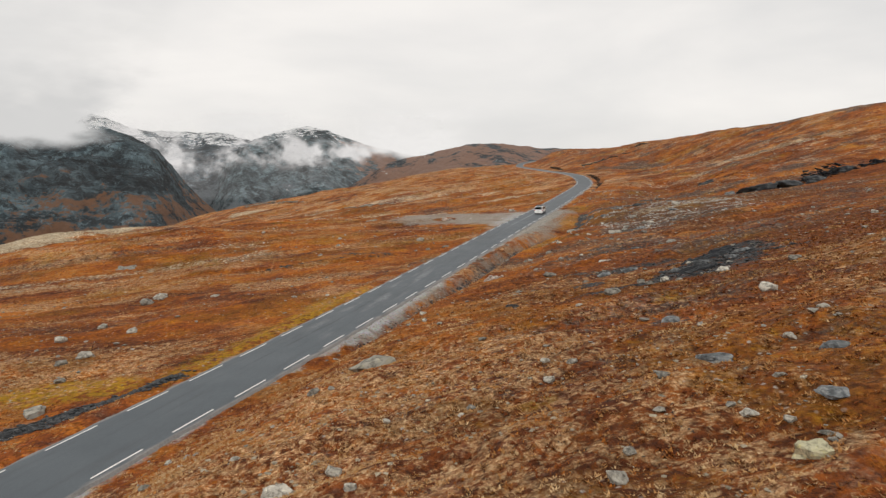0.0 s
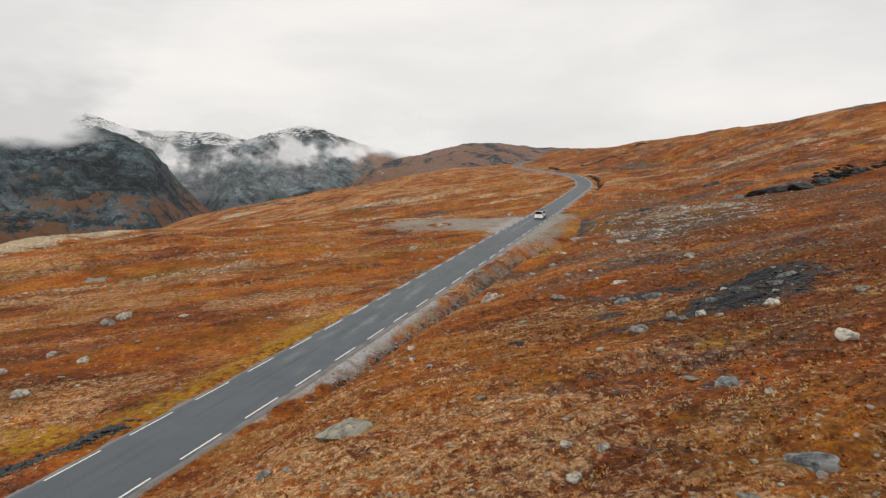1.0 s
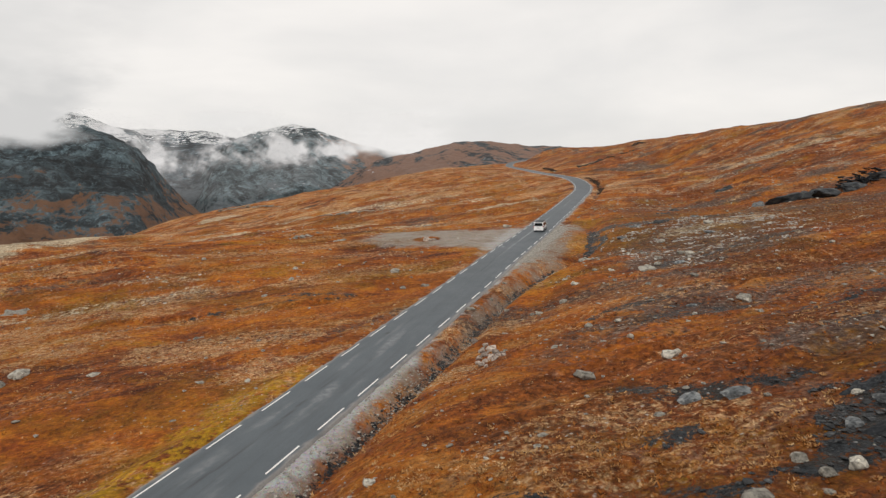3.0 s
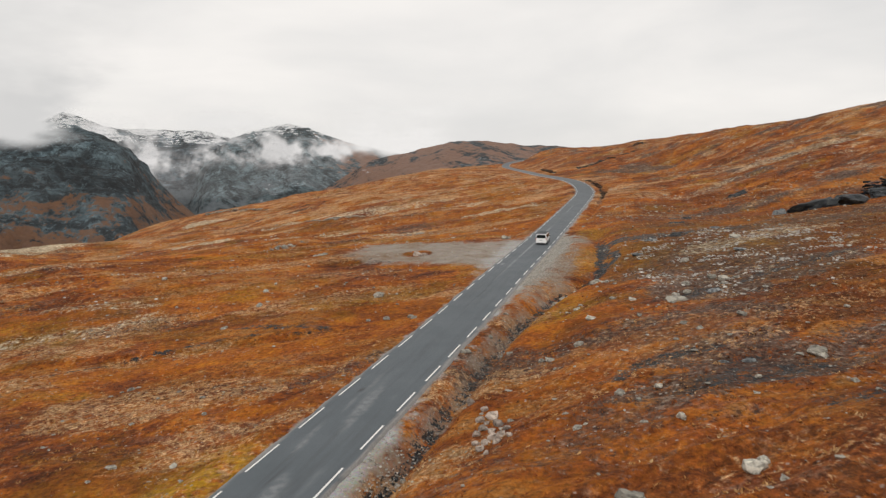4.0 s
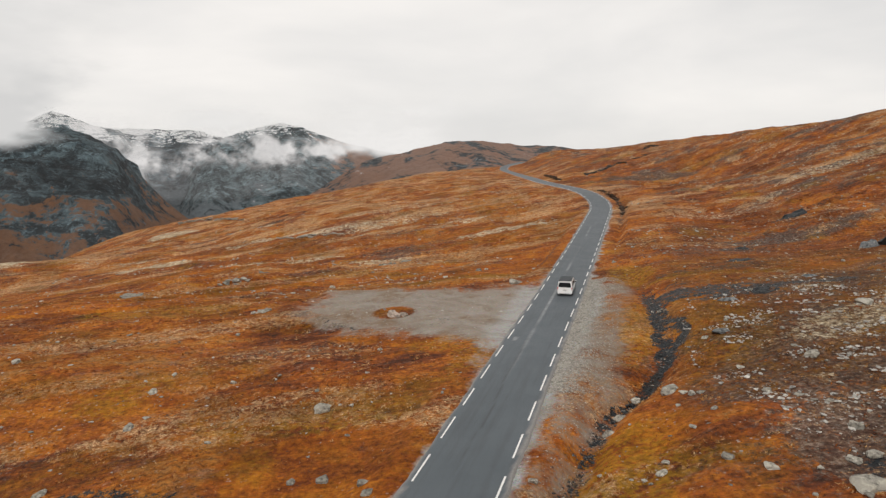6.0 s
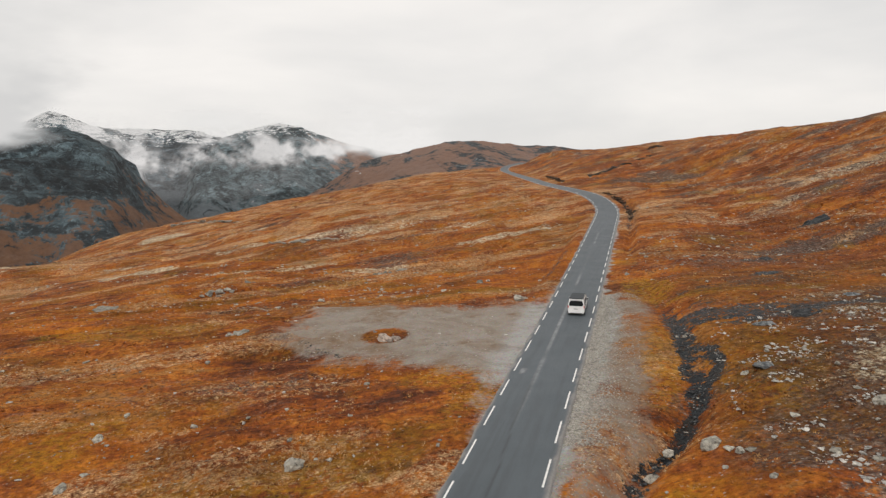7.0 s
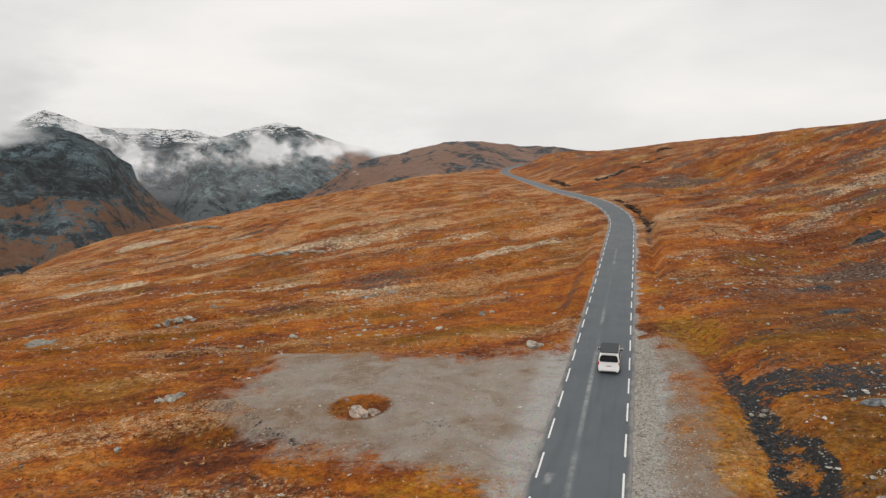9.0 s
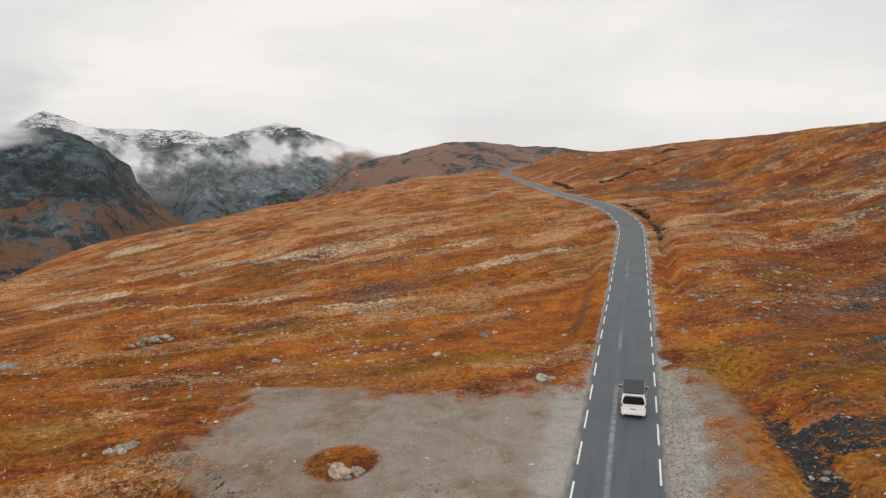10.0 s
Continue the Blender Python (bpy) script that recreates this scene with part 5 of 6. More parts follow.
for x, y, w in [(-13.0, 131.6, 0.9), (-14.2, 131.0, 0.8), (-13.3, 130.6, 0.7), (-28.6, 171.4, 1.4), (-27.3, 172.0, 1.5), (-26.2, 172.6, 1.3), (-29.6, 171.0, 1.0), (-27.8, 170.6, 0.9), (-25.4, 172.2, 0.9), (-3.4, 182.4, 1.1), (-4.4, 183.0, 0.9), (-1.8, 182.2, 0.9), (-40.7, 164.4, 1.2), (-42.2, 164.0, 1.0), (12.6, 160.2, 0.6), (-0.6, 183.4, 0.7)]:
    rest("boulder", rr.choice(BOULDERS), x, y, w, "pale boulder on bare rock in the moss", "boulder", "boulders on the downhill heath")
LEDGE = "pale lichen-grey rock ledge on the brow of the hill"
ledge([(-108, 374), (-98, 366), (-88, 357), (-78, 347), (-68, 338)], 1.2, M_PALE_SLAB, 21, LEDGE)
ledge([(-62, 288), (-54, 284), (-46, 283)], 0.7, M_PALE_SLAB, 23, LEDGE)
ledge([(-35, 241), (-26, 232), (-15, 226)], 0.5, M_PALE_SLAB, 25, LEDGE)
ledge([(-100, 330), (-92, 322), (-86, 314)], 0.8, M_LEDGE, 27)
# a low slate lump takes the place of a dark bush here
outcrop(-106.5, 278, 7, 3, 1.1, 10, "dark rock lump standing in for a bush on the brow of the hill", M_SLATE, 29)


# ---- scattered stones, gravel and grass: nobody could count them ----
def pebble():
    bm = bmesh.new()
    bmesh.ops.create_icosphere(bm, subdivisions=1, radius=0.5)
    co = np.array([v.co[:] for v in bm.verts])
    f = np.array([[v.index for v in p.verts] for p in bm.faces])
    bm.free()
    return co, f


PEB, PEB_F = pebble()


def strew(name, x, y, size, material, label, category, rng, flat=0.6, sink=0.1):
    n = len(x)
    z = ground_z(x, y)
    a = rng.uniform(0, 6.28, n)
    jig = 1 + rng.uniform(-0.45, 0.45, (n, len(PEB), 1))
    p = PEB[None] * jig * np.stack([rng.uniform(0.8, 1.5, n), rng.uniform(0.6, 1.0, n), rng.uniform(0.4, 0.9, n) * flat], -1)[:, None, :] * size[:, None, None]
    c, s = np.cos(a)[:, None], np.sin(a)[:, None]
    q = np.stack([p[..., 0] * c - p[..., 1] * s + x[:, None], p[..., 0] * s + p[..., 1] * c + y[:, None], p[..., 2] + (z + size * sink)[:, None]], -1)
    f = PEB_F[None] + (np.arange(n) * len(PEB))[:, None, None]
    return tagged(new(name, bulk(name, q.reshape(-1, 3), f.reshape(-1, 3), material, False)), label, category, kind="stuff")


rng = np.random.RandomState(11)


def wedge(n, y0, y1, rng, power=1.0):
    y = y0 + (y1 - y0) * rng.uniform(0, 1, n) ** power
    u = rng.uniform(-1, 1, n)
    return u * np.where(u < 0, np.minimum(0.62 * y + 9, 58), np.minimum(0.72 * y + 9, 84)), y


x, y = wedge(13000, 8, 190, rng)
stony = 0.03 + 0.8 * smooth(-0.05, 0.45, fbm(x / 16, y / 9, 4, 3)) + 0.5 * blob(x, y, 26, 92, 12, 9) + 0.6 * wet_at(x, y) + 0.22 * (x - road_x(y) > 8) * (y > 40) + 0.5 * thin_at(x, y) ** 2
keep = (rng.uniform(0, 1.5, len(x)) < stony) & (np.abs(offset(x, y)) > 3.0) & (gravel_at(x, y) < 0.5)
x, y = x[keep], y[keep]
size = 0.09 + 0.36 * rng.uniform(0, 1, len(x)) ** 3.2
single = (size > 0.26) & (np.cumsum((size > 0.26) & (y < 150)) <= 150) & (y < 150)
for sx, sy, sw in zip(x[single], y[single], size[single]):
    rest("stone", rr.choice(BOULDERS), float(sx), float(sy), float(sw) * 1.25, "small grey stone bedded in rusty heath", "stone", "stones in the heath", 0.24)
x, y, size = x[~single], y[~single], size[~single]
strew("scattered_stones", x, y, size, M_STONE, "small grey stones scattered through the heath", "stones", rng)
# pale stones washed down beside the stream
x, y = np.concatenate([rng.uniform(22, 46, 9000), rng.normal(27, 3.5, 300), rng.uniform(-40, 12, 500)]), np.concatenate([rng.normal(107, 9, 9000), rng.normal(92, 4, 300), rng.uniform(95, 190, 500)])
keep = (fbm(x / 2.2, y / 1.6, 4, 4) > 0.14) & (x - road_x(y) > 12.5) | (x - road_x(y) < -4)
x, y = x[keep], y[keep]
strew("pale_stones", x, y, 0.07 + 0.33 * rng.uniform(0, 1, len(x)) ** 3.5, M_PALE_STONE, "pale lichen-white stones strewn on orange moss", "stones", rng)
# cushions of pale lichen and bleached moss between the heather
x, y = wedge(70000, 9, 150, rng, 0.9)
lush = 0.9 * pale_at(x, y) + 1.1 * smooth(0.5, 0.8, straw_at(x, y)) * smooth(0.0, 0.25, fbm(x / 0.9, y / 0.9, 3, 3)) * smooth(-0.1, 0.3, fbm(x / 6, y / 5, 3, 6))
keep = (rng.uniform(0, 1.5, len(x)) < lush) & (np.abs(offset(x, y)) > 3.4) & (gravel_at(x, y) < 0.3) & (wet_at(x, y) < 0.3)
x, y = x[keep][:24000], y[keep][:24000]
strew("lichen_cushions", x, y, 0.06 + 0.20 * rng.uniform(0, 1, len(x)) ** 2, M_LICHEN, "cream cushions of lichen among rusty heather", "lichen", rng, 0.5, 0.02)
# stones on the far hillsides
y = rng.uniform(150, 340, 8500)
x = rng.uniform(-0.42, 0.5, len(y)) * y + 8
keep = (fbm(x / 12, y / 9, 4, 6) > 0.06) & (np.abs(x - road_x(y)) > 5)
x, y = x[keep], y[keep]
strew("hillside_stones", x, y, 0.18 + 0.6 * rng.uniform(0, 1, len(x)) ** 4, M_STONE, "grey and white stones scattered over the far slopes", "stones", rng, 0.55, 0.05)
# gravel on the shoulders and the lay-by
y = np.concatenate([rng.uniform(30, 150, 60000), rng.uniform(104, 143, 26000)])
x = road_x(y) + np.where(np.arange(len(y)) < 60000, rng.uniform(-26, 7, len(y)), 2.6 + np.abs(rng.normal(0, 1.2, len(y))))
g = gravel_at(x, y)
keep = (g > 0.45) & (np.abs(offset(x, y)) > 2.56) & (rng.uniform(0, 1, len(x)) < np.where(offset(x, y) > 0, 1.0, 0.35))
x, y = x[keep], y[keep]
strew("gravel", x, y, rng.uniform(0.04, 0.12, len(x)) * np.where((offset(x, y) > 0) & (y > 47) & (y < 68), 1.7, 1.0), M_GRAVEL, "loose grey gravel along the road's shoulder", "gravel", rng)
# stones of the ditch and the stream
y = rng.uniform(46, 132, 6000)
x = road_x(y) + gully(y) + rng.normal(0, 0.75, len(y))
keep = rng.uniform(0, 3.2, len(x)) < wet_at(x, y)
x, y = x[keep], y[keep]
strew("stream_stones", x, y, 0.05 + 0.26 * rng.uniform(0, 1, len(x)) ** 2, M_BED, "dark wet stones in the ditch and stream bed", "stones", rng)
# slate shards in the wet streak below the road
q = rng.uniform(0, 1, 700)
x, y = -25 + 8.5 * q + rng.normal(0, 0.5, 700), 33.5 + 8.3 * q + rng.normal(0, 0.5, 700)
keep = np.abs(offset(x, y)) > 3.2
x, y = x[keep], y[keep]
strew("streak_stones", x, y, 0.08 + 0.4 * rng.uniform(0, 1, len(x)) ** 2, M_BED, "dark slate stones in a wet streak", "stones", rng, 0.45)
# rubble of slate round the outcrops
x = np.concatenate([rng.normal(16.5, 3.6, 1500), rng.normal(9.8, 1.4, 90), rng.normal(26, 3.5, 200)])
y = np.concatenate([rng.normal(43.6, 2.8, 1500), rng.normal(39.6, 0.7, 90), rng.normal(89, 2.5, 200)])
keep = wet_at(x, y) > 0.25
x, y = x[keep], y[keep]
strew("slate_rubble", x, y, 0.06 + 0.3 * rng.uniform(0, 1, len(x)) ** 2.5, M_BED, "broken slate lying in the wet hollows", "stones", rng, 0.45)


def tufts(name, x, y, size, blades, rng, label, darkest=0.04):
    """Fans of narrow blades that lean outwards."""
    n = len(x)
    base = ground_z(x, y) - 0.03
    a = rng.uniform(0, 6.28, (n, blades))
    lean = rng.uniform(0.85, 1.42, (n, blades))
    ln = size[:, None] * rng.uniform(0.6, 1.2, (n, blades))
    wd = ln * rng.uniform(0.18, 0.38, (n, blades)) * (10 / blades) ** 0.5 * (0.8 if blades < 10 else 1.0)
    ox, oy = x[:, None] + rng.normal(0, 0.16, (n, blades)) * size[:, None] * 2, y[:, None] + rng.normal(0, 0.16, (n, blades)) * size[:, None] * 2
    ca, sa = np.cos(a), np.sin(a)
    tip = np.stack([ox + ca * ln * np.sin(lean), oy + sa * ln * np.sin(lean), base[:, None] + ln * np.cos(lean)], -1)
    p = np.stack([ox - sa * wd, oy + ca * wd, base[:, None] + 0 * ox], -1)
    q = np.stack([ox + sa * wd, oy - ca * wd, base[:, None] + 0 * ox], -1)
    co = np.stack([p, q, tip], 2).reshape(-1, 3)
    me = bulk(name, co, np.arange(len(co)).reshape(-1, 3), M_TUFT, False)
    bleached = smooth(0.02, 0.16, fbm(x / 0.7, y / 0.7, 3, 3) + 0.5 * (straw_at(x, y) - 0.5))
    patch = 0.30 + 0.25 * fbm(x / 5, y / 4, 4, 1) + 0.42 * bleached + rng.normal(0, 0.13, n)
    give(me, "tint", np.repeat(np.clip(patch, darkest, 1), blades * 3))
    return tagged(new(name, me), label, "grass", kind="stuff")


def growing(x, y, rng):
    return (np.abs(offset(x, y)) > 3.0) & (gravel_at(x, y) < 0.35) & (wet_at(x, y) < 0.4) & (ochre_at(x, y) < 0.75) & (rng.uniform(0, 1, len(x)) > 0.85 * moss_at(x, y)) & (pale_at(x, y) < 0.6)


def clumped(x, y):
    return smooth(-0.02, 0.18, fbm(x / 0.7, y / 0.7, 3, 3) + 0.5 * (straw_at(x, y) - 0.5))


for name, count, y0, y1, power, lo, hi, blades, label in (
        ("heath_tufts", 80000, 8, 46, 0.6, 0.07, 0.17, 10, "short rust and straw-coloured heather and grass"),
        ("grass_tufts", 70000, 40, 112, 0.8, 0.10, 0.22, 8, "rust and straw-coloured autumn grass and heather"),
        ("far_tufts", 26000, 110, 190, 1.0, 0.14, 0.30, 8, "rust and straw-coloured autumn grass further off")):
    x, y = wedge(count, y0, y1, rng, power)
    keep = growing(x, y, rng)
    x, y = x[keep], y[keep]
    keep = rng.uniform(0, 1, len(x)) < 0.35 + 0.7 * clumped(x, y)
    x, y = x[keep], y[keep]
    tufts(name, x, y, rng.uniform(lo, hi, len(x)), blades, rng, label, 0.04 if y0 < 40 else 0.16 if y0 < 100 else 0.25)
y = rng.uniform(185, 340, 14000)
x = rng.uniform(-0.44, 0.5, len(y)) * y
keep = growing(x, y, rng) & (np.abs(x - road_x(y)) > 4) & (rng.uniform(0, 1, len(x)) < 0.3 + 0.8 * smooth(-0.1, 0.25, drawn(x, y, 7, 3.5, 4)))
x, y = x[keep], y[keep]
tufts("hillside_tufts", x, y, rng.uniform(0.2, 0.42, len(x)), 7, rng, "clumps of heather and grass on the far slopes", 0.3)


# ---- the van ----
M_WHITE = simple("white_car_paint", (0.88, 0.875, 0.865), 0.25, 0.0, 0.02, 2.0, 0.6)
M_GLASS = simple("dark_tinted_glass", (0.006, 0.007, 0.008), 0.12, 0.0, 0.02, 2.0, 0.22)
M_BLACK = simple("black_plastic", (0.018, 0.018, 0.02), 0.5, 0.0, 0.1, 9.0)
M_CANVAS = simple("dark_grey_roof", (0.024, 0.031, 0.036), 0.65, 0.0, 0.1, 3.0)
M_RUBBER = simple("tyre_rubber", (0.02, 0.02, 0.021), 0.85, 0.0, 0.15, 20.0)
M_ALLOY = simple("alloy_rim", (0.32, 0.33, 0.34), 0.35, 0.8, 0.08, 9.0)
M_RED = simple("red_lamp_lens", (0.55, 0.02, 0.015), 0.2, 0.0, 0.05, 9.0)
M_LAMP = simple("clear_lamp_lens", (0.62, 0.64, 0.66), 0.1, 0.3, 0.05, 9.0)
M_PLATE = simple("plate", (0.72, 0.72, 0.70), 0.5, 0.0, 0.03, 9.0)
M_INK = simple("dark_bar", (0.05, 0.05, 0.055), 0.6)

STATIONS = [-2.47, -2.44, -2.36, -2.2, -1.9, -1.4, -0.8, -0.2, 0.4, 0.8, 1.05, 1.3, 1.6, 1.9, 2.05, 2.25, 2.4, 2.47]


def roof_line(y):
    return float(np.interp(y, [-2.47, -2.44, -2.36, -2.2, -1.5, 0.4, 0.85, 1.05, 1.95, 2.1, 2.4, 2.47], [1.70, 1.80, 1.87, 1.90, 1.92, 1.92, 1.89, 1.82, 1.16, 1.08, 0.93, 0.72]))


def half_width(y):
    return float(np.interp(y, [-2.47, -2.4, -2.2, 1.5, 2.1, 2.4, 2.47], [0.86, 0.91, 0.95, 0.96, 0.92, 0.82, 0.72]))


def section(y):
    """Half of the van's cross-section, from the sill to the middle of the roof."""
    top, w = roof_line(y), half_width(y)
    belt = min(1.12, top - 0.10)
    shoulder = w * (1 - 0.15 * max(top - 0.1 - 1.12, 0) / 0.7)
    return [(w * 0.90, 0.24), (w * 0.985, 0.36), (w, 0.6), (w, min(0.92, top - 0.2)), (w * 0.985, belt), (shoulder, max(top - 0.10, belt + 0.01)), (shoulder * 0.93, top - 0.03), (shoulder * 0.6, top), (0, top + 0.01)]


def rake(y, z):
    """The tail leans forward above the belt."""
    return y + (0.17 * max(z - 1.0, 0) / 0.9 if y < -2.3 else 0.0)


def van_body():
    v, f, rings = [], [], []
    for y in STATIONS:
        half = section(y)
        ring = [(x, rake(y, z), z) for x, z in half] + [(-x, rake(y, z), z) for x, z in half[-2::-1]]
        rings.append(list(range(len(v), len(v) + len(ring))))
        v += ring
    m = len(rings[0])
    for a, b in zip(rings, rings[1:]):
        f += [(a[i], a[i + 1], b[i + 1], b[i]) for i in range(m - 1)]
        f.append((a[m - 1], a[0], b[0], b[m - 1]))
    f += [tuple(rings[0][::-1]), tuple(rings[-1])]
    return mesh("body", v, f, M_WHITE, True, 40)


def side_pane(y0, y1, z0, z1, side, y_top0=None, y_top1=None, material=None):
    """A pane let into the van's flank, bevelled at its corners."""
    y_top0, y_top1 = y0 if y_top0 is None else y_top0, y1 if y_top1 is None else y_top1

    def wall(y, z):
        h = section(min(y, 1.0))
        return float(np.interp(z, [p[1] for p in h[:6]], [p[0] for p in h[:6]]))
    c = 0.07
    ring = [(y0 + c, z0), (y1 - c, z0), (y1, z0 + c), (y_top1, z1 - c), (y_top1 - c, z1), (y_top0 + c, z1), (y_top0, z1 - c), (y0, z0 + c)]
    out = [(side * (wall(y, z) + 0.008), y, z) for y, z in ring]
    back = [(side * (wall(y, z) - 0.02), y, z) for y, z in ring]
    n = len(ring)
    f = [tuple(range(n))] + [(i, (i + 1) % n, (i + 1) % n + n, i + n) for i in range(n)]
    return mesh("pane", out + back, f, material or M_GLASS)


def tail_pane(name, w0, w1, z0, z1, material, c=0.07, proud=0.010):
    ring = [(-w0 + c, z0), (w0 - c, z0), (w0, z0 + c), (w1, z1 - c), (w1 - c, z1), (-w1 + c, z1), (-w1, z1 - c), (-w0, z0 + c)]
    out = [(x, rake(-2.47, z) - proud, z) for x, z in ring]
    back = [(x, rake(-2.47, z) + 0.03, z) for x, z in ring]
    n = len(ring)
    f = [tuple(range(n))] + [(i, (i + 1) % n, (i + 1) % n + n, i + n) for i in range(n)]
    return mesh(name, out + back, f, material)


def box(name, x0, x1, y0, y1, z0, z1, material, bevel=0.02):
    bm = bmesh.new()
    bmesh.ops.create_cube(bm, size=1.0)
    for p in bm.verts:
        p.co = Vector(((x0 + x1) / 2 + p.co.x * (x1 - x0), (y0 + y1) / 2 + p.co.y * (y1 - y0), (z0 + z1) / 2 + p.co.z * (z1 - z0)))
    bmesh.ops.bevel(bm, geom=bm.edges[:], offset=bevel, segments=2, affect="EDGES")
    me = bpy.data.meshes.new(name)
    bm.to_mesh(me)
    bm.free()
    me.materials.append(material)
    return me


def lathe(name, profile, material, n=28):
    """Turned about the x axis: radius, x."""
    v, f, m = [], [], len(profile)
    for i in range(n):
        a = 2 * math.pi * i / n
        v += [(x, r * math.cos(a), r * math.sin(a)) for r, x in profile]
    for i in range(n):
        for j in range(m - 1):
            a, b = i * m + j, ((i + 1) % n) * m + j
            f.append((a, b, b + 1, a + 1))
    return mesh(name, v, f, material, True, 35)


def van():
    root = tagged(new("van"), "white passenger van with dark roof and tinted windows on the road", "van")
    body = part("body", van_body(), root)
    part("roof_panel", box("roof_panel", -0.76, 0.76, -2.26, 0.84, 1.90, 1.965, M_CANVAS, 0.03), root, "dark slate-grey pop-up roof")
    for side in (-1, 1):
        part("roof_rail", box("roof_rail", side * 0.79 - 0.02, side * 0.79 + 0.02, -2.0, 0.7, 1.86, 1.925, M_BLACK, 0.01), root)
        part("side_window", side_pane(-2.05, -1.02, 1.14, 1.70, side), root)
        part("side_window", side_pane(-0.96, 0.14, 1.14, 1.70, side), root)
        part("front_door_window", side_pane(0.26, 1.38, 1.12, 1.68, side, None, 0.98), root)
        part("side_moulding", side_pane(-2.2, -0.9, 1.00, 1.05, side, material=M_BLACK), root)
        part("side_moulding", side_pane(-1.7, 1.5, 0.42, 0.56, side, material=M_BLACK), root)
        part("sill", box("sill", side * 0.88 - 0.05, side * 0.88 + 0.05, -1.25, 1.25, 0.2, 0.3, M_BLACK, 0.02), root)
        part("tail_light", box("tail_light", side * 0.875 - 0.06, side * 0.875 + 0.06, -2.47, -2.30, 0.86, 1.16, M_RED, 0.03), root, "red tail light")
        part("headlight", box("headlight", side * 0.68 - 0.16, side * 0.68 + 0.16, 2.16, 2.40, 0.80, 0.96, M_LAMP, 0.04), root, "clear swept-back headlight")
        mirror = part("mirror", box("mirror", side * 1.06 - 0.09, side * 1.06 + 0.09, 1.18, 1.30, 1.12, 1.36, M_WHITE, 0.04), root)
        part("mirror_glass", box("mirror_glass", side * 1.06 - 0.07, side * 1.06 + 0.07, 1.172, 1.184, 1.15, 1.33, M_GLASS, 0.003), mirror)
        part("mirror_arm", box("mirror_arm", min(side * 0.88, side * 1.0), max(side * 0.88, side * 1.0), 1.2, 1.26, 1.14, 1.2, M_BLACK, 0.01), mirror)
        part("door_handle", box("door_handle", side * 0.962 - 0.012, side * 0.962 + 0.018, 0.36, 0.56, 0.98, 1.02, M_WHITE, 0.008), root)
        part("door_handle", box("door_handle", side * 0.962 - 0.012, side * 0.962 + 0.018, -0.84, -0.64, 0.98, 1.02, M_WHITE, 0.008), root)
        for y in (-1.53, 1.62):
            part("wheel_arch", lathe("wheel_arch", [(0.0, 0.0), (0.385, 0.0), (0.40, 0.012), (0.385, 0.02), (0.0, 0.02)], M_BLACK), root).location = (side * 0.955 - (0.02 if side > 0 else 0), y, 0.36)
            wheel = tagged(new("wheel"), "")
            wheel.parent = root
            wheel.location = (side * 0.87, y, 0.335)
            part("tyre", lathe("tyre", [(0.22, -0.10), (0.30, -0.115), (0.33, -0.09), (0.335, 0.0), (0.33, 0.09), (0.30, 0.115), (0.22, 0.10)], M_RUBBER), wheel)
            part("rim", lathe("rim", [(0.23, -0.085), (0.21, -0.105), (0.15, -0.06), (0.05, -0.07), (0.0, -0.07), (0.0, 0.07), (0.05, 0.07), (0.15, 0.06), (0.21, 0.105), (0.23, 0.085)], M_ALLOY, 20), wheel)
    part("rear_window", tail_pane("rear_window", 0.82, 0.72, 1.14, 1.72, M_GLASS, 0.11), root)
    part("tailgate_handle", tail_pane("tailgate_handle", 0.34, 0.34, 1.00, 1.06, M_WHITE, 0.012, 0.020), root)
    part("rear_bumper", box("rear_bumper", -0.88, 0.88, -2.54, -2.36, 0.30, 0.58, M_WHITE, 0.05), root)
    part("bumper_step", box("bumper_step", -0.70, 0.70, -2.555, -2.42, 0.27, 0.36, M_BLACK, 0.02), root)
    plate = part("number_plate", tail_pane("number_plate", 0.26, 0.26, 0.74, 0.85, M_PLATE, 0.008, 0.016), root)
    part("plate_bar", tail_pane("plate_bar", 0.19, 0.19, 0.77, 0.82, M_INK, 0.006, 0.020), plate)
    part("roof_spoiler", box("roof_spoiler", -0.70, 0.70, -2.44, -2.28, 1.82, 1.87, M_WHITE, 0.02), root)
    part("front_bumper", box("front_bumper", -0.74, 0.74, 2.30, 2.54, 0.26, 0.58, M_WHITE, 0.06), root)
    part("grille", box("grille", -0.50, 0.50, 2.40, 2.50, 0.60, 0.78, M_BLACK, 0.03), root)
    # the windscreen lies on the raked front
    ws = []
    for y, w in ((1.10, 0.72), (1.88, 0.82)):
        for s in (-1, 1):
            ws.append((s * w, y, roof_line(y) + 0.012))
    part("windscreen", mesh("windscreen", ws + [(x, y, z - 0.03) for x, y, z in ws], [(0, 1, 3, 2), (0, 2, 6, 4), (1, 5, 7, 3), (2, 3, 7, 6), (0, 4, 5, 1)], M_GLASS), root)
    return root


VAN_Y, VAN_OFF = 133.9, 0.70
s_ = float(road_x(VAN_Y + .5) - road_x(VAN_Y - .5))
g_ = float(road_z(VAN_Y + .5) - road_z(VAN_Y - .5))
k_ = math.sqrt(1 + s_ * s_)
the_van = van()
the_van.matrix_world = pose(float(road_x(VAN_Y)) + VAN_OFF / k_, VAN_Y - VAN_OFF * s_ / k_, float(road_z(VAN_Y)) + 0.05, math.degrees(math.atan(g_ / k_)), 0, -math.degrees(math.atan(s_))) @ Matrix.Scale(1 / UNIT, 4)

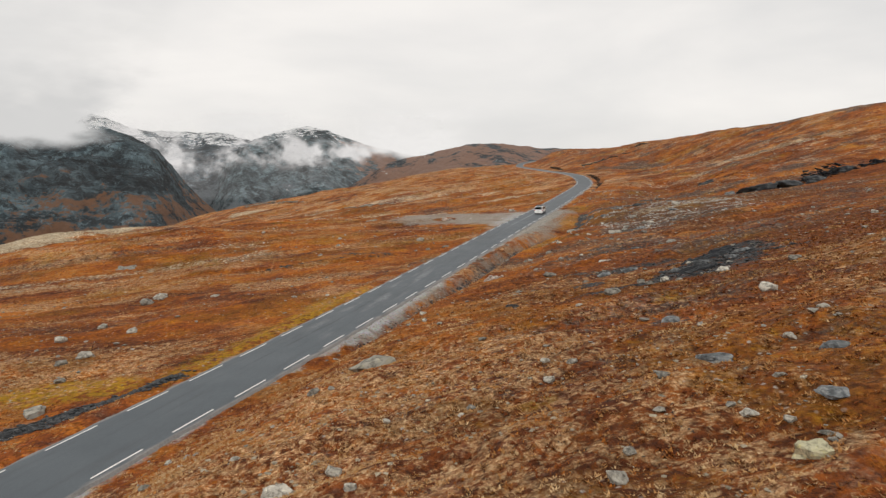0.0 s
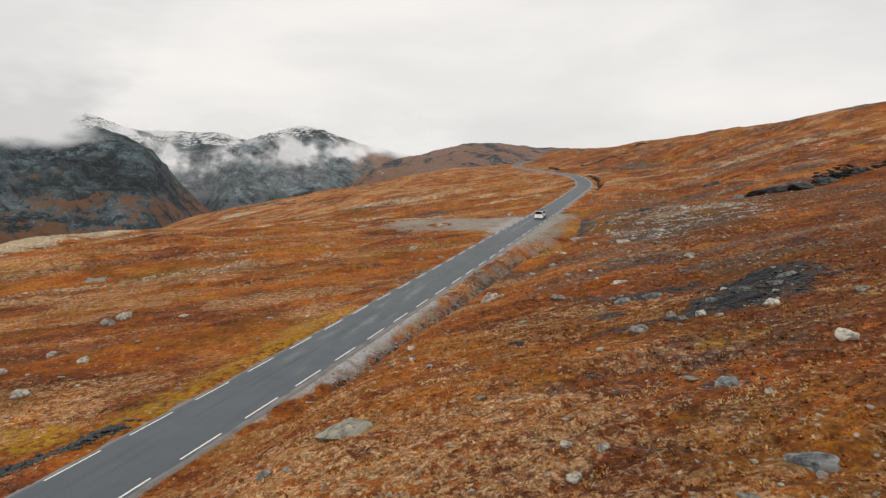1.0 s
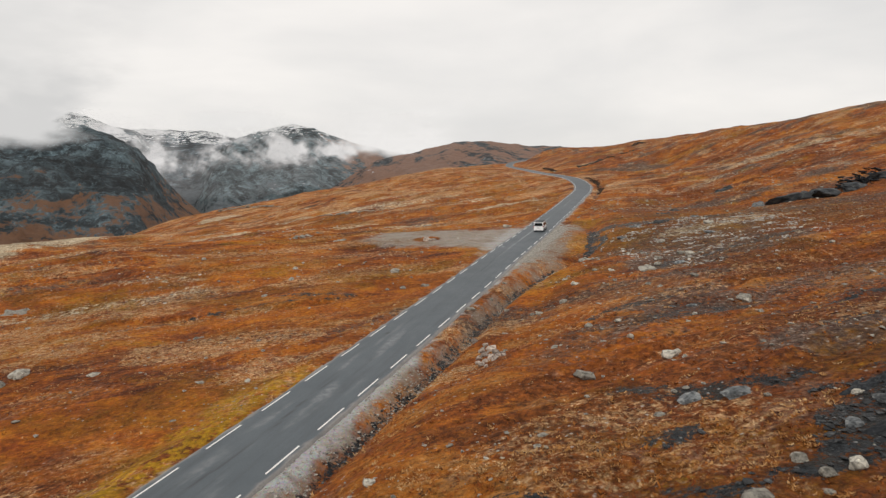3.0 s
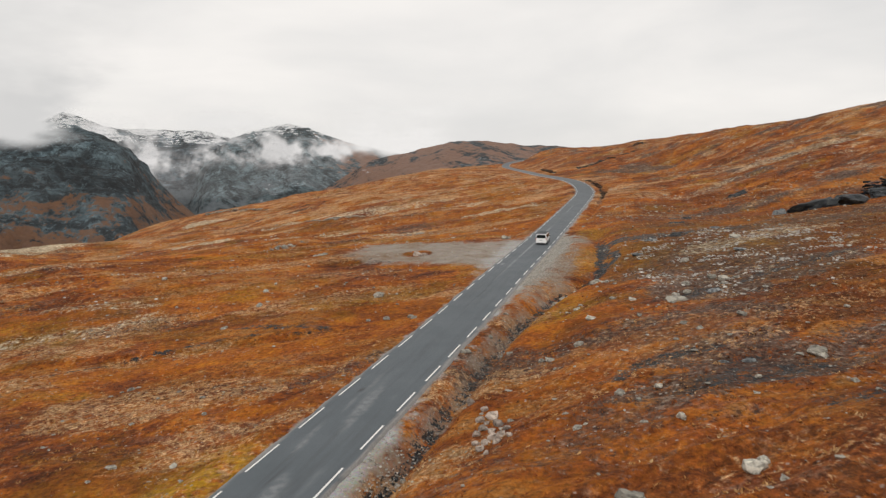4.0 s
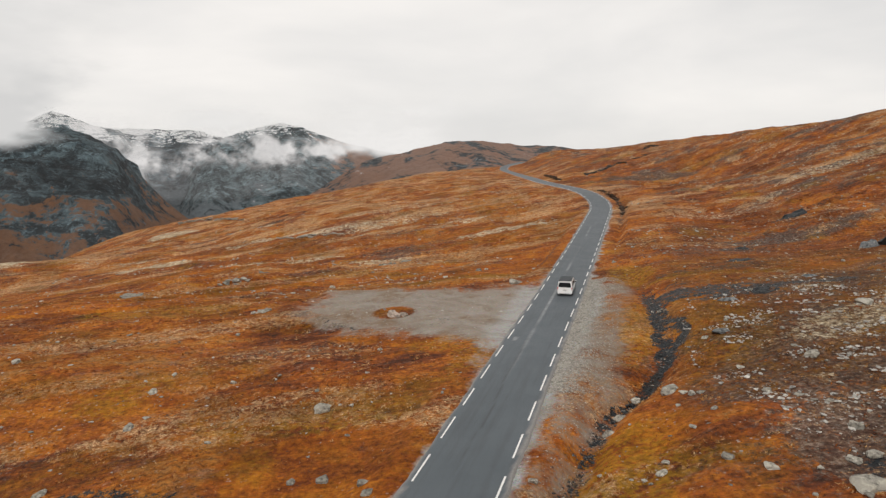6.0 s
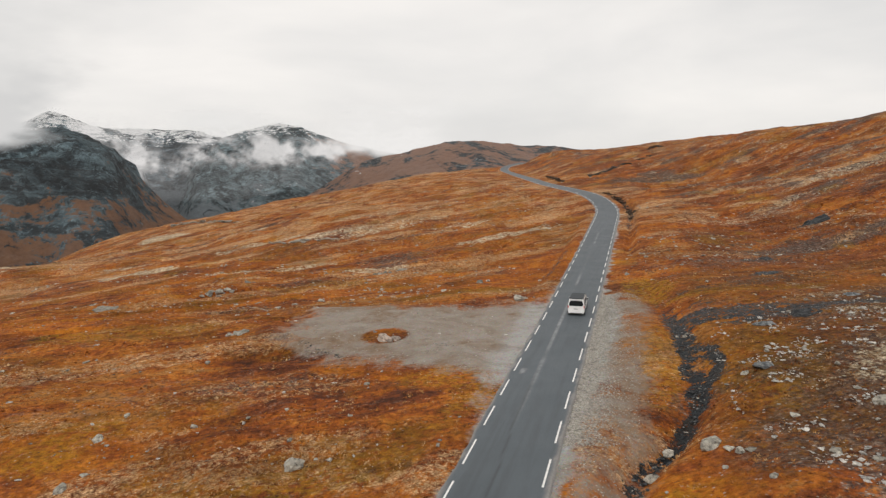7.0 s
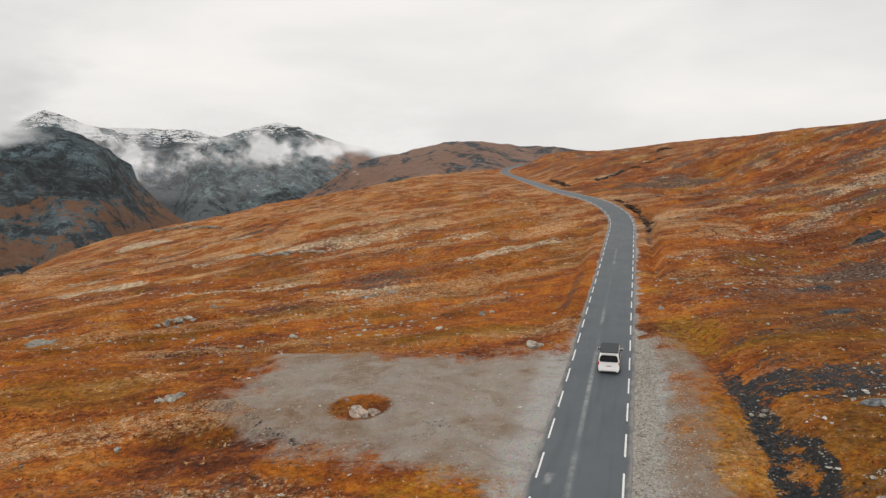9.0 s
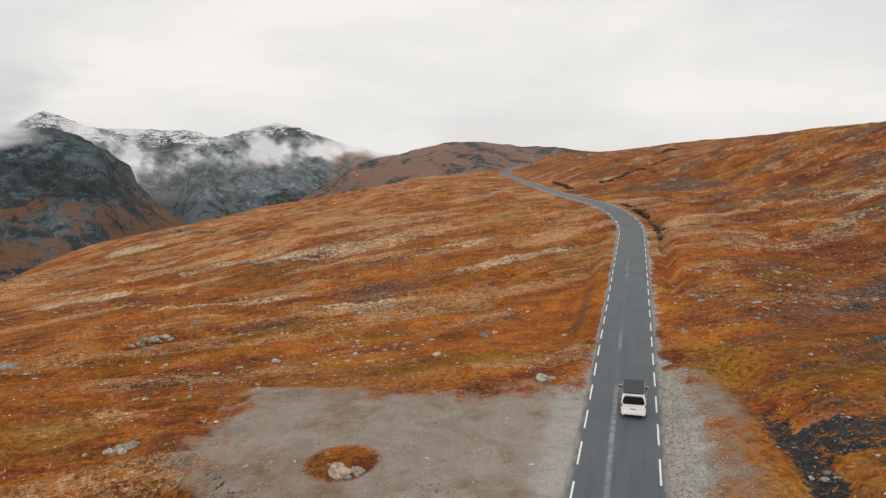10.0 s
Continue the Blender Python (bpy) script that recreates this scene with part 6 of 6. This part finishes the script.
# the whole plan at its true size
for ob in scene.objects:
    if ob.parent is None and ob.type in ("MESH", "EMPTY"):
        ob.matrix_basis = Matrix.Scale(UNIT, 4) @ ob.matrix_basis
